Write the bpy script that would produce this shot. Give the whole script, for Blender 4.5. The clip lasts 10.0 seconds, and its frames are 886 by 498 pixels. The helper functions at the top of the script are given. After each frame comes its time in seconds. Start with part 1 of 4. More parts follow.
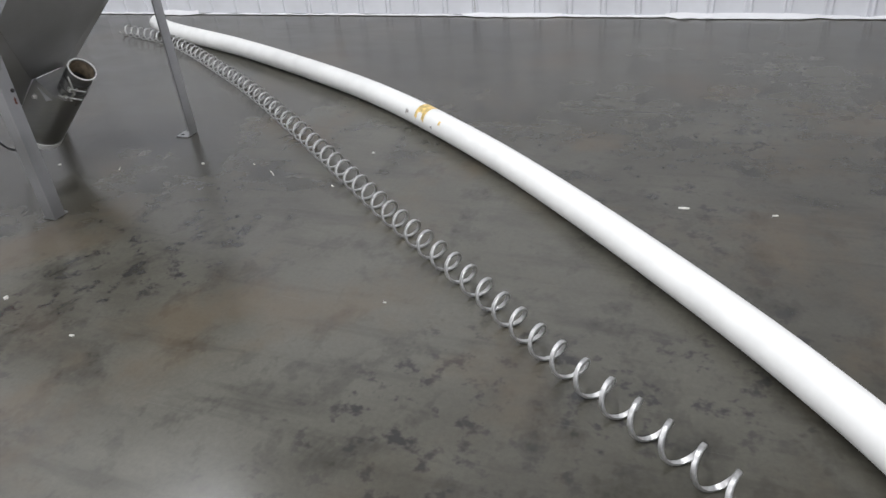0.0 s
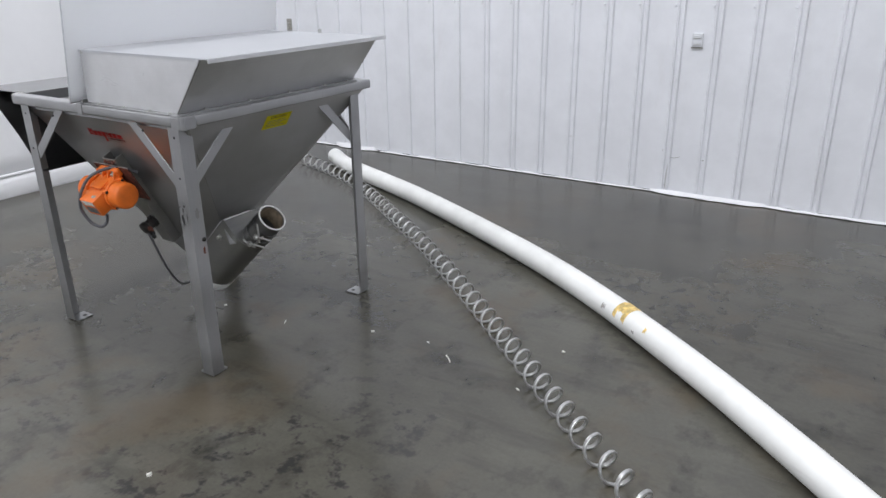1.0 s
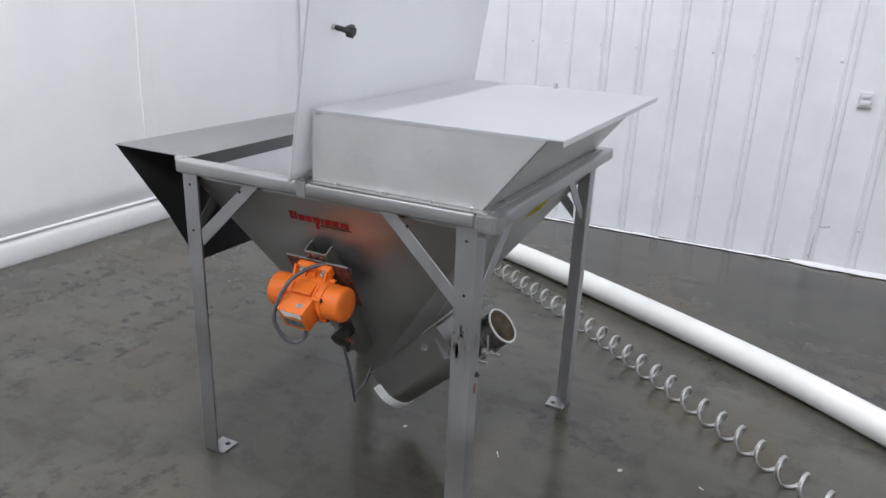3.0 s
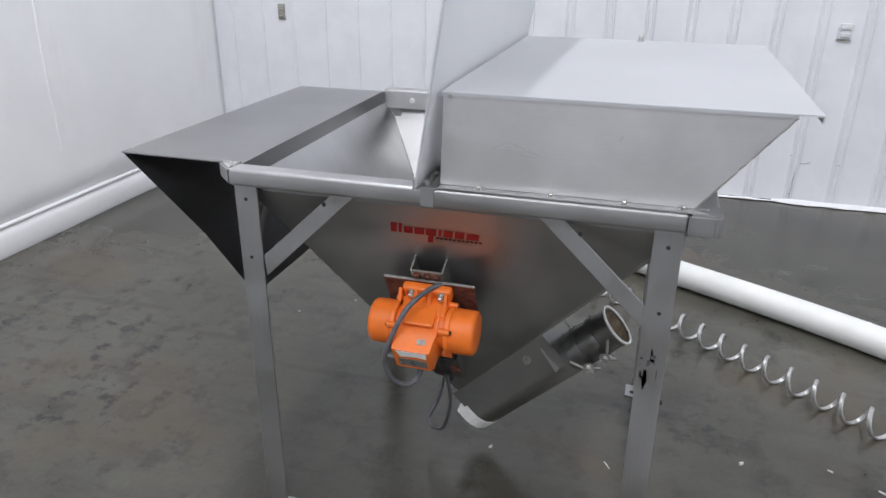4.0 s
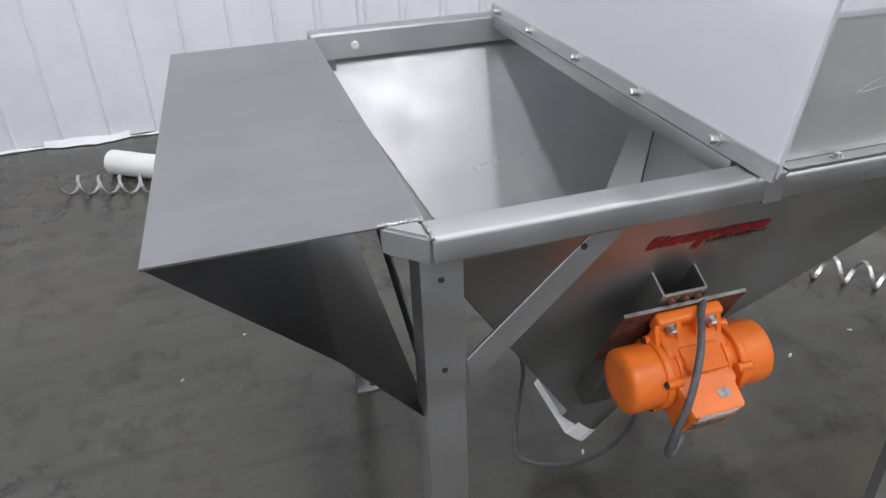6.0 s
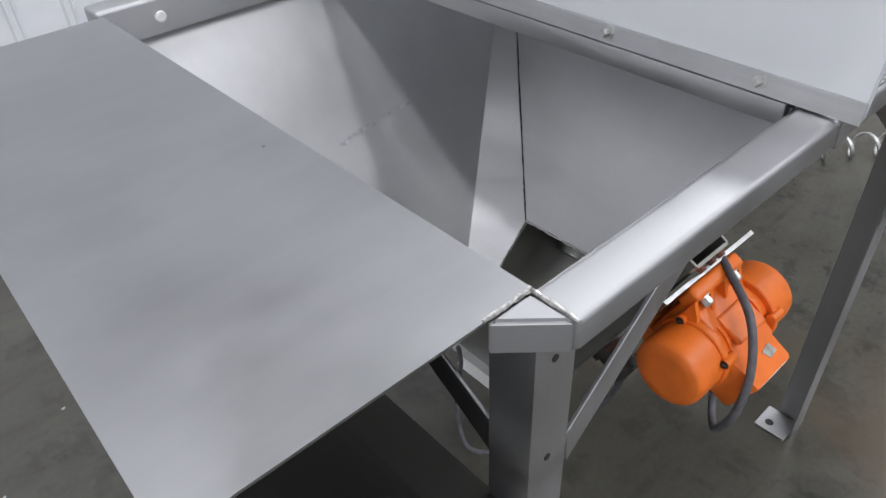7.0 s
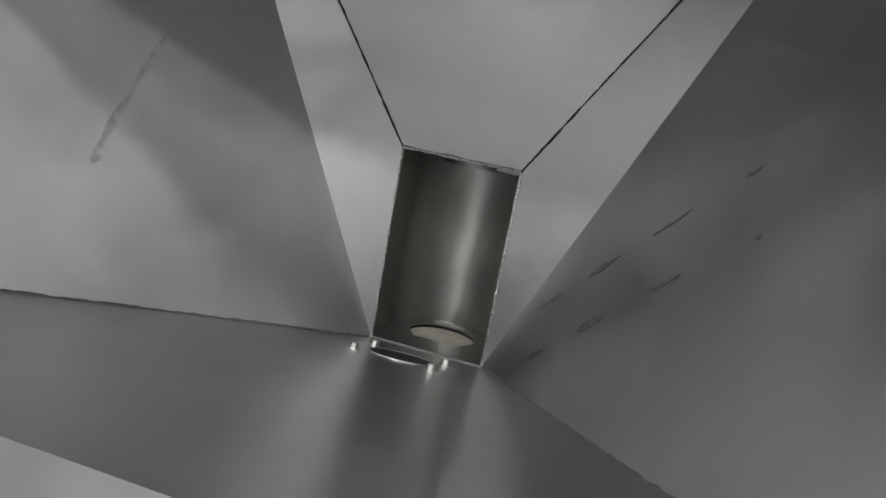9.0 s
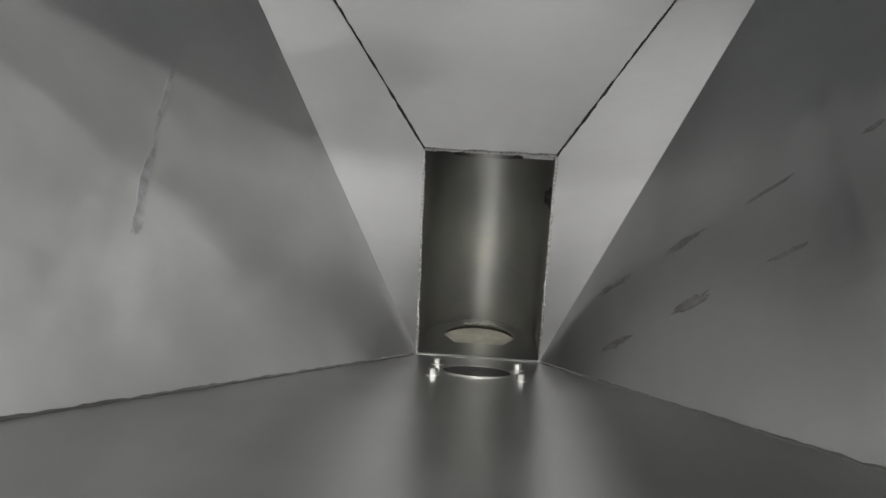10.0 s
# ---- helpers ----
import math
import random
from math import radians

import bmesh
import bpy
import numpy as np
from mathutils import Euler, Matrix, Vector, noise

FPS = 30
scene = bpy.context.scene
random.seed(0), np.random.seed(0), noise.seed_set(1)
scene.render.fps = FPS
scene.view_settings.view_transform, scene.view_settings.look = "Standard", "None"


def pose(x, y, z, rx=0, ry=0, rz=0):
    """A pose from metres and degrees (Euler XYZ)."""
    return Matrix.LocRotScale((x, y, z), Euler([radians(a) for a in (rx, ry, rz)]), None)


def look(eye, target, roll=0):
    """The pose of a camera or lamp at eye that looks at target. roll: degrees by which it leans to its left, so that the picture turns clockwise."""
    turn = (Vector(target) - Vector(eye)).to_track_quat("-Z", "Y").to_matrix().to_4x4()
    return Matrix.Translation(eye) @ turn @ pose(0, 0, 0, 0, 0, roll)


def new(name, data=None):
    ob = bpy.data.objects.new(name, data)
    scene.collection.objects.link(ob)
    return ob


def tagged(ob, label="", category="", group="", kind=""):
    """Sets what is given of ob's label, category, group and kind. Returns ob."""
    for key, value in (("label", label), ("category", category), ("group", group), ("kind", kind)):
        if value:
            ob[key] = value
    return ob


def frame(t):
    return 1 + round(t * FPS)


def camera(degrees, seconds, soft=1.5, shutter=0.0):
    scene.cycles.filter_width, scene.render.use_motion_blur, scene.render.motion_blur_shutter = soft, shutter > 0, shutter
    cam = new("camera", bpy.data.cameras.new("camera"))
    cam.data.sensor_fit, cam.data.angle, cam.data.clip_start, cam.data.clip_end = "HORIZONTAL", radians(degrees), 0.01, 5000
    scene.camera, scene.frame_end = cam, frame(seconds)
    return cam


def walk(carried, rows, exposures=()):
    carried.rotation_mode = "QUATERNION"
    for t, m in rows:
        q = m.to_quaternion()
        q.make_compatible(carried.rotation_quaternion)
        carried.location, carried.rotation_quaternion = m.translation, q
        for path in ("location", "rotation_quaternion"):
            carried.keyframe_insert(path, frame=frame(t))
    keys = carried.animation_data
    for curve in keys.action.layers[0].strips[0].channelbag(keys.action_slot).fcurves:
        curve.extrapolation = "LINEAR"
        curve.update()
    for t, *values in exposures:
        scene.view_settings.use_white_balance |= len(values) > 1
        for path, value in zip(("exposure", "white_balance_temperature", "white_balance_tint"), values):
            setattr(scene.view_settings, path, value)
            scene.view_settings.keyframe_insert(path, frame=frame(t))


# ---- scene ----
cam = camera(63.0, 10.0)
PATH = [
    (0, (3.771, -1.973, 1.441), (3.092, -0.408, 0.397), -5.7),
    (0.5, (3.492, -1.743, 1.513), (2.587, -0.216, 0.592), -3.5),
    (1, (3.222, -1.646, 1.56), (2.221, -0.073, 0.836), -0.7),
    (1.5, (2.925, -1.573, 1.581), (1.847, -0.046, 0.872), 1.8),
    (2, (2.531, -1.535, 1.61), (1.436, 0.005, 0.954), 1.8),
    (2.5, (2.118, -1.606, 1.626), (1.19, 0.043, 0.979), 1.3),
    (3, (1.751, -1.579, 1.595), (0.896, 0.103, 0.931), 2.3),
    (3.2, (1.595, -1.573, 1.601), (0.771, 0.12, 0.928), 1.6),
    (4.3, (0.72, -1.361, 1.562), (0.306, 0.413, 0.736), -0.0),
    (4.5, (0.586, -1.334, 1.557), (0.22, 0.442, 0.714), -0.5),
    (5, (0.234, -1.185, 1.561), (0.148, 0.602, 0.666), 0.3),
    (5.5, (-0.032, -1.011, 1.552), (0.173, 0.722, 0.575), 0.2),
    (5.7, (-0.097, -0.899, 1.518), (0.202, 0.819, 0.538), -1.0),
    (6.8, (-0.375, -0.331, 1.512), (0.579, 0.934, 0.291), -1.9),
    (7, (-0.359, -0.251, 1.499), (0.662, 0.938, 0.257), -2.8),
    (7.5, (-0.264, -0.054, 1.458), (0.784, 0.935, 0.071), -8.0),
    (8, (-0.209, 0.052, 1.449), (0.912, 0.814, -0.022), -5.8),
    (8.5, (-0.157, 0.181, 1.431), (1.005, 0.708, -0.109), -4.6),
    (9, (-0.028, 0.300, 1.356), (1.000, 0.739, -0.302), -5.7),
    (9.5, (0.024, 0.402, 1.328), (0.971, 0.774, -0.394), -6.6),
    (10, (0.002, 0.554, 1.337), (1.025, 0.668, -0.378), -1.9),
]
walk(cam, [(t, look(eye, target, roll)) for t, eye, target, roll in PATH],
     [(0.0, 0.02, 6600, 10), (0.8, 0.0, 6500, 10), (7.0, 0.06, 6500, 10), (8.0, -0.16, 6750, 10), (9.0, -0.14, 6850, 8), (10.0, 0.07, 7100, 6)])

# ---- light: a windowless white hall lit by rows of ceiling fixtures ----
world = bpy.data.worlds.new("world")
scene.world = world
world.use_nodes = True
world.node_tree.nodes["Background"].inputs[0].default_value = (0.8, 0.85, 1.0, 1)
world.node_tree.nodes["Background"].inputs[1].default_value = 0.0
ROOM_X, ROOM_Y, ROOM_H = (-2.3, 8.0), (-7.0, 3.545), 5.2
LAMP_POWER = 93.0
LAMPS = [(-0.9, -3.7), (0.9, -3.7), (3.9, -3.7), (-0.8, 0.9), (2.4, 0.9), (5.8, -1.5)]
for lx, ly in LAMPS:
    data = bpy.data.lights.new("ceiling_lamp", "AREA")
    data.shape, data.size, data.size_y, data.energy = "RECTANGLE", 0.28, 2.2, LAMP_POWER
    data.color = (0.965, 0.985, 1.04)
    lamp = new("ceiling_lamp", data)
    lamp.matrix_world = pose(lx, ly, ROOM_H - 0.165, 0, 0, 0)


# ---- materials ----
def nodes_of(name):
    m = bpy.data.materials.new(name)
    m.use_nodes = True
    nt = m.node_tree
    return m, nt, nt.nodes["Principled BSDF"]


def add_noise(nt, scale, detail=4.0, rough=0.55, stretch=(1, 1, 1), turn=(0, 0, 0)):
    co = nt.nodes.new("ShaderNodeTexCoord")
    mp = nt.nodes.new("ShaderNodeMapping")
    mp.inputs["Scale"].default_value = stretch
    mp.inputs["Rotation"].default_value = [radians(a) for a in turn]
    nt.links.new(co.outputs["Object"], mp.inputs["Vector"])
    n = nt.nodes.new("ShaderNodeTexNoise")
    n.inputs["Scale"].default_value = scale
    n.inputs["Detail"].default_value = detail
    n.inputs["Roughness"].default_value = rough
    nt.links.new(mp.outputs["Vector"], n.inputs["Vector"])
    return n.outputs["Fac"]


def add_ramp(nt, fac, stops):
    r = nt.nodes.new("ShaderNodeValToRGB")
    while len(r.color_ramp.elements) < len(stops):
        r.color_ramp.elements.new(0.5)
    for e, (p, c) in zip(r.color_ramp.elements, stops):
        e.position = p
        e.color = (c, c, c, 1) if isinstance(c, float) else (*c, 1)
    r.color_ramp.interpolation = "EASE"
    nt.links.new(fac, r.inputs["Fac"])
    return r.outputs["Color"]


def add_mix(nt, fac, a, b, blend="MIX"):
    n = nt.nodes.new("ShaderNodeMix")
    n.data_type, n.blend_type = "RGBA", blend
    for sock, v in ((n.inputs[0], fac), (n.inputs[6], a), (n.inputs[7], b)):
        if isinstance(v, float):
            sock.default_value = v
        elif isinstance(v, tuple):
            sock.default_value = (*v, 1)
        else:
            nt.links.new(v, sock)
    return n.outputs[2]


def add_bump(nt, bsdf, height, strength, distance):
    b = nt.nodes.new("ShaderNodeBump")
    b.inputs["Strength"].default_value, b.inputs["Distance"].default_value = strength, distance
    nt.links.new(height, b.inputs["Height"])
    nt.links.new(b.outputs["Normal"], bsdf.inputs["Normal"])


def plain(name, color, rough, metal=0.0, vary=0.15, scale=30.0, bump=0.1):
    m, nt, b = nodes_of(name)
    f = add_noise(nt, scale)
    lo = tuple(c * (1 - vary) for c in color)
    hi = tuple(min(1.0, c * (1 + vary)) for c in color)
    nt.links.new(add_ramp(nt, f, [(0.3, lo), (0.7, hi)]), b.inputs["Base Color"])
    g = add_noise(nt, scale * 0.3)
    nt.links.new(add_ramp(nt, g, [(0.3, max(0.02, rough - 0.08)), (0.7, min(1.0, rough + 0.08))]), b.inputs["Roughness"])
    b.inputs["Metallic"].default_value = metal
    if bump:
        add_bump(nt, b, f, bump, 0.002)
    return m


def steel(name, base=0.52, rough=0.34, stretch=(1, 1, 40), turn=(0, 0, 0), cloud=0.12, grain=0.06, warm=0.0, streak=0.93, relief=0.03, detail=5.0, metal=1.0, dull=0.12):
    """Mill-finish stainless sheet: brushed grain, cloudy handling marks, dull smears."""
    m, nt, b = nodes_of(name)
    b.inputs["Metallic"].default_value = metal
    cl = add_noise(nt, 3.2, detail, 0.6)
    fine = add_noise(nt, 9.0, 6.0, 0.7, stretch, turn) if detail > 3 else add_noise(nt, 4.0, 1.5, 0.5, stretch, turn)
    smear = add_noise(nt, 2.0, min(detail, 3.0), 0.5, (1.0, 1.0, 5.0), (20, 15, 0))
    c1 = add_ramp(nt, cl, [(0.3, (base * 0.9, base * 0.9, base * 0.9)), (0.7, (base * (1.06 + warm * 0.4), base * (1.06 + warm * 0.3), base * (1.07 - warm)))])
    c2 = add_ramp(nt, fine, [(0.35, streak), (0.65, 1.0)])
    nt.links.new(add_mix(nt, 1.0, c1, c2, "MULTIPLY"), b.inputs["Base Color"])
    r1 = add_ramp(nt, cl, [(0.25, rough - cloud), (0.75, rough + cloud)])
    r2 = add_ramp(nt, smear, [(0.35, 0.0), (0.75, dull)])
    r3 = add_ramp(nt, fine, [(0.3, 0.0), (0.7, grain)])
    nt.links.new(add_mix(nt, 1.0, add_mix(nt, 1.0, r1, r2, "ADD"), r3, "ADD"), b.inputs["Roughness"])
    add_bump(nt, b, fine, relief, 0.0006)
    return m


def concrete():
    m, nt, b = nodes_of("polished_concrete")
    big = add_noise(nt, 0.55, 5.0, 0.6)
    mid = add_noise(nt, 2.3, 4.5, 0.62, (1.0, 1.6, 1.0))
    fine = add_noise(nt, 60.0, 4.0, 0.7)
    blot = add_noise(nt, 4.2, 4.5, 0.66, (1.3, 1.0, 1.0))
    streak = add_noise(nt, 2.2, 4.0, 0.6, (0.6, 4.2, 1.0), (0, 0, 10))
    c = add_ramp(nt, big, [(0.3, (0.053, 0.050, 0.039)), (0.7, (0.093, 0.090, 0.074))])
    c = add_mix(nt, 1.0, c, add_ramp(nt, mid, [(0.28, 0.74), (0.5, 1.0), (0.75, 1.16)]), "MULTIPLY")
    c = add_mix(nt, 1.0, c, add_ramp(nt, blot, [(0.29, 0.42), (0.39, 0.78), (0.48, 1.0)]), "MULTIPLY")
    c = add_mix(nt, 1.0, c, add_ramp(nt, streak, [(0.28, 0.76), (0.48, 1.0)]), "MULTIPLY")
    c = add_mix(nt, 1.0, c, add_ramp(nt, fine, [(0.2, 0.9), (0.8, 1.08)]), "MULTIPLY")
    spots = add_noise(nt, 11.0, 3.5, 0.66)
    where = add_noise(nt, 0.9, 3.0, 0.5)
    spot = add_mix(nt, 1.0, add_ramp(nt, spots, [(0.35, 1.0), (0.475, 0.0)]), add_ramp(nt, where, [(0.46, 0.0), (0.64, 0.85)]), "MULTIPLY")
    c = add_mix(nt, spot, c, (0.024, 0.023, 0.023))
    pale = add_noise(nt, 7.0, 8.0, 0.75)
    c = add_mix(nt, add_ramp(nt, pale, [(0.66, 0.0), (0.82, 0.15)]), c, (0.17, 0.168, 0.16))
    for turn, lo in ((32, 0.70), (-61, 0.71)):
        drag = add_noise(nt, 2.6, 2.5, 0.5, (0.7, 26.0, 1.0), (0, 0, turn))
        keep = add_noise(nt, 1.7, 2.0, 0.5)
        line = add_mix(nt, 1.0, add_ramp(nt, drag, [(lo, 0.0), (lo + 0.05, 0.30)]), add_ramp(nt, keep, [(0.48, 0.0), (0.60, 1.0)]), "MULTIPLY")
        c = add_mix(nt, line, c, (0.15, 0.148, 0.14))
    rust = add_noise(nt, 1.3, 5.0, 0.6)
    c = add_mix(nt, add_ramp(nt, rust, [(0.50, 0.0), (0.68, 0.5)]), c, (0.094, 0.070, 0.042))
    nt.links.new(c, b.inputs["Base Color"])
    r = add_ramp(nt, mid, [(0.3, 0.19), (0.7, 0.262)])
    nt.links.new(r, b.inputs["Roughness"])
    b.inputs["IOR"].default_value = 1.5
    add_bump(nt, b, mid, 0.05, 0.004)
    return m


def white_panel(name, color, rough, vary, scale, bump, dist):
    m, nt, b = nodes_of(name)
    f = add_noise(nt, scale, 5.0, 0.6)
    dirt = add_noise(nt, 1.6, 6.0, 0.7, (2.0, 2.0, 0.5))
    lo = tuple(c * (1 - vary) for c in color)
    c = add_ramp(nt, f, [(0.3, lo), (0.7, color)])
    c = add_mix(nt, add_ramp(nt, dirt, [(0.56, 0.0), (0.8, 0.22)]), c, (0.55, 0.53, 0.48))
    nt.links.new(c, b.inputs["Base Color"])
    nt.links.new(add_ramp(nt, f, [(0.3, rough - 0.06), (0.7, rough + 0.08)]), b.inputs["Roughness"])
    add_bump(nt, b, f, bump, dist)
    return m


FLOOR = concrete()
WALL = white_panel("white_painted_sheet_metal", (0.80, 0.81, 0.84), 0.42, 0.06, 5.0, 0.15, 0.01)
LINER = white_panel("white_vinyl_liner", (0.86, 0.86, 0.87), 0.58, 0.05, 1.4, 0.5, 0.03)
# ceiling out of view: toned to mid-grey, which dims its bounce and reflections
CEILING = white_panel("grey_ceiling_sheet", (0.50, 0.50, 0.50), 0.6, 0.05, 3.0, 0.1, 0.01)
STEEL = steel("brushed_stainless", 0.73, 0.36, (1, 1, 30), (0, 0, 0), 0.08, 0.03, 0.0, 0.975, 0.01, metal=0.84)
STEEL_X = steel("brushed_stainless_bar", 0.43, 0.42, (0.6, 30, 30), (0, 0, 0), 0.10, 0.03, 0.0, 0.97, 0.015)
STEEL_SHELF = steel("cloudy_stainless_shelf", 0.335, 0.33, (0.5, 3.0, 1), (0, 0, 12), 0.075, 0.02, 0.0, 0.96, 0.0, 4.5, 1.0, 0.09)
# darkened steel: shade under the shelf and rim is put into the colour
STEEL_SHADED = steel("shaded_smooth_stainless", 0.31, 0.32, (1, 1, 12), (0, 40, 0), 0.03, 0.01, 0.0, 0.97, 0.0, 1.0, 1.0, 0.03)
STEEL_IN = steel("cloudy_stainless_lining", 0.59, 0.46, (20, 1, 1), (0, 30, 0), 0.12, 0.03, 0.0, 0.975, 0.010)
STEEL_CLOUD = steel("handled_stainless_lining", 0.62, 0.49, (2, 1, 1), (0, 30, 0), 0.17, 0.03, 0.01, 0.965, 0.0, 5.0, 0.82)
STEEL_BACK = steel("smooth_stainless_end_wall", 0.54, 0.305, (1, 10, 1), (0, 0, 0), 0.02, 0.01, 0.0, 0.97, 0.0, 2.0, 1.0, 0.03)
STEEL_LEG = steel("scuffed_stainless_leg", 0.46, 0.42, (25, 25, 0.8))
FROST, fr_nt, fr_b = nodes_of("frosted_white_plastic_sheet")
fr_noise = add_noise(fr_nt, 2.5, 3.0, 0.5)
fr_nt.links.new(add_ramp(fr_nt, fr_noise, [(0.3, (0.64, 0.648, 0.668)), (0.7, (0.70, 0.708, 0.728))]), fr_b.inputs["Base Color"])
fr_nt.links.new(add_ramp(fr_nt, fr_noise, [(0.3, 0.34), (0.7, 0.42)]), fr_b.inputs["Roughness"])
fr_tr = fr_nt.nodes.new("ShaderNodeBsdfTranslucent")
fr_tr.inputs["Color"].default_value = (0.72, 0.73, 0.75, 1)
fr_mix = fr_nt.nodes.new("ShaderNodeMixShader")
fr_mix.inputs[0].default_value = 0.42
fr_nt.links.new(fr_b.outputs[0], fr_mix.inputs[1])
fr_nt.links.new(fr_tr.outputs[0], fr_mix.inputs[2])
fr_nt.links.new(fr_mix.outputs[0], fr_nt.nodes["Material Output"].inputs[0])
DOOR, dr_nt, dr_b = nodes_of("milky_plastic_door_sheet")
dr_b.inputs["Base Color"].default_value = (0.93, 0.94, 0.955, 1)
dr_b.inputs["Transmission Weight"].default_value = 0.55
dr_b.inputs["IOR"].default_value = 1.45
dr_nt.links.new(add_ramp(dr_nt, add_noise(dr_nt, 2.5, 3.0, 0.5), [(0.3, 0.30), (0.7, 0.38)]), dr_b.inputs["Roughness"])
HAND = steel("handled_stainless", 0.69, 0.40, metal=0.84)
HAND_DARK = plain("rubbed_stainless", (0.57, 0.57, 0.585), 0.46, 0.85, 0.2, 60, 0.0)
STEEL_STRIP = steel("bright_stainless_strip", 0.62, 0.36, (30, 0.8, 30), (0, 0, 0), 0.10, 0.05)
# tube steel: the dark floor's reflection is put into the base colour
STEEL_TUBE = steel("shade_toned_stainless_tube", 0.26, 0.34, (1, 1, 12), (0, 45, 0), 0.10, 0.06, 0.06)
# front wall steel: darkened for the motor's shade and the dark floor it mirrors
STEEL_FRONT = steel("shade_toned_stainless", 0.47, 0.39, (20, 1, 1), (0, 30, 0), 0.09, 0.03, 0.0, 0.975, 0.010)
STEEL_DARK = steel("dull_trough_stainless", 0.36, 0.37, (1, 1, 12), (0, 45, 0), 0.08, 0.08, 0.10)
BOLT = plain("zinc_bolt", (0.55, 0.55, 0.53), 0.37, 1.0, 0.1, 80)
WELD = plain("weld_bead", (0.48, 0.47, 0.45), 0.37, 1.0, 0.35, 240, 0.6)
GAP = plain("dark_seam", (0.03, 0.03, 0.028), 0.7)
ORANGE = plain("orange_enamel", (0.80, 0.17, 0.018), 0.42, 0.0, 0.07, 25, 0.12)
PVC = plain("white_pvc", (0.80, 0.80, 0.775), 0.52, 0.0, 0.04, 9, 0.04)
CAP = plain("white_plastic_cap", (0.84, 0.84, 0.81), 0.45, 0.0, 0.06, 30, 0.05)
CABLE = plain("grey_cable_rubber", (0.10, 0.10, 0.11), 0.5, 0.0, 0.2, 60)
BLACK = plain("black_plastic", (0.02, 0.02, 0.022), 0.45)
SOOT = plain("dark_cast_metal", (0.035, 0.032, 0.03), 0.55, 0.4, 0.4, 40, 0.3)
RUST = plain("rusty_primer", (0.13, 0.045, 0.03), 0.7, 0.1, 0.5, 50, 0.3)
RED = plain("red_print", (0.50, 0.035, 0.035), 0.5, 0.0, 0.15, 90, 0.0)
RED_DIM = plain("dark_red_print", (0.16, 0.03, 0.03), 0.5, 0.0, 0.15, 90, 0.0)
YELLOW = plain("yellow_sticker", (0.90, 0.82, 0.02), 0.6, 0.0, 0.06, 60, 0.0)
INK = plain("black_ink", (0.02, 0.02, 0.02), 0.5, 0.0, 0.1, 60, 0.0)
TAPE = plain("yellow_tape_residue", (0.66, 0.48, 0.17), 0.55, 0.0, 0.35, 45, 0.4)
SMUDGE = plain("grey_smudge", (0.33, 0.32, 0.29), 0.6, 0.0, 0.3, 60, 0.2)
SPRING = plain("galvanised_spring_steel", (0.52, 0.52, 0.51), 0.40, 0.85, 0.18, 60, 0.1)
CHIP = plain("pale_plastic_chip", (0.62, 0.61, 0.56), 0.6, 0.0, 0.2, 90)
PLATE = plain("pale_grey_plate", (0.66, 0.67, 0.69), 0.4, 0.0, 0.05, 20, 0.0)
SCUFF = plain("black_rub_mark", (0.17, 0.165, 0.16), 0.5, 0.6, 0.4, 90, 0.0)
TAG = plain("scuffed_name_plate", (0.22, 0.23, 0.23), 0.45, 0.6, 0.5, 120, 0.2)
SMEAR = plain("dark_scuff", (0.33, 0.325, 0.32), 0.46, 1.0, 0.2, 60, 0.0)
PORT_DISC = plain("pale_disc_plastic", (0.62, 0.59, 0.50), 0.55, 0.0, 0.15, 30, 0.1)
DUSTY = plain("dusty_brown_lining", (0.30, 0.24, 0.17), 0.8, 0.0, 0.35, 30, 0.2)


# ---- mesh helpers ----
BASE = {}


def thing(name, at, label, category, group="", kind=""):
    ob = new(name)
    ob.location = at
    ob.empty_display_size = 0.1
    BASE[ob.name] = Vector(at)
    return tagged(ob, label, category, group, kind)


def finish(bm, smooth):
    bmesh.ops.recalc_face_normals(bm, faces=bm.faces)
    for f in bm.faces:
        f.smooth = smooth


def part(name, bm, material, parent=None, label="", smooth=False):
    finish(bm, smooth)
    me = bpy.data.meshes.new(name)
    bm.to_mesh(me)
    bm.free()
    for m in material if isinstance(material, (list, tuple)) else (material,):
        me.materials.append(m)
    if smooth:
        me.set_sharp_from_angle(angle=radians(40))
    ob = new(name, me)
    if parent is not None:
        ob.parent = parent
        if parent.name in BASE:
            ob.matrix_parent_inverse = Matrix.Translation(-BASE[parent.name])
    if label:
        ob["label"] = label
    return ob


def box(bm, x0, x1, y0, y1, z0, z1, bevel=0.0, segs=2):
    ret = bmesh.ops.create_cube(bm, size=1.0)
    vs = ret["verts"]
    for v in vs:
        v.co = Vector((x0 + (v.co.x + 0.5) * (x1 - x0), y0 + (v.co.y + 0.5) * (y1 - y0), z0 + (v.co.z + 0.5) * (z1 - z0)))
    if bevel:
        es = {e for v in vs for e in v.link_edges}
        bmesh.ops.bevel(bm, geom=list(es), offset=bevel, segments=segs, affect="EDGES", profile=0.5)
    return bm


def slab(bm, pts, thick):
    """A flat sheet over the polygon pts, thickened along its normal."""
    pts = [Vector(p) for p in pts]
    n = Vector((0, 0, 0))
    for a, b in zip(pts, pts[1:] + pts[:1]):
        n += a.cross(b)
    n.normalize()
    lo = [bm.verts.new(p) for p in pts]
    hi = [bm.verts.new(p + n * thick) for p in pts]
    bm.faces.new(lo[::-1])
    bm.faces.new(hi)
    k = len(pts)
    for i in range(k):
        bm.faces.new((lo[i], lo[(i + 1) % k], hi[(i + 1) % k], hi[i]))
    return bm


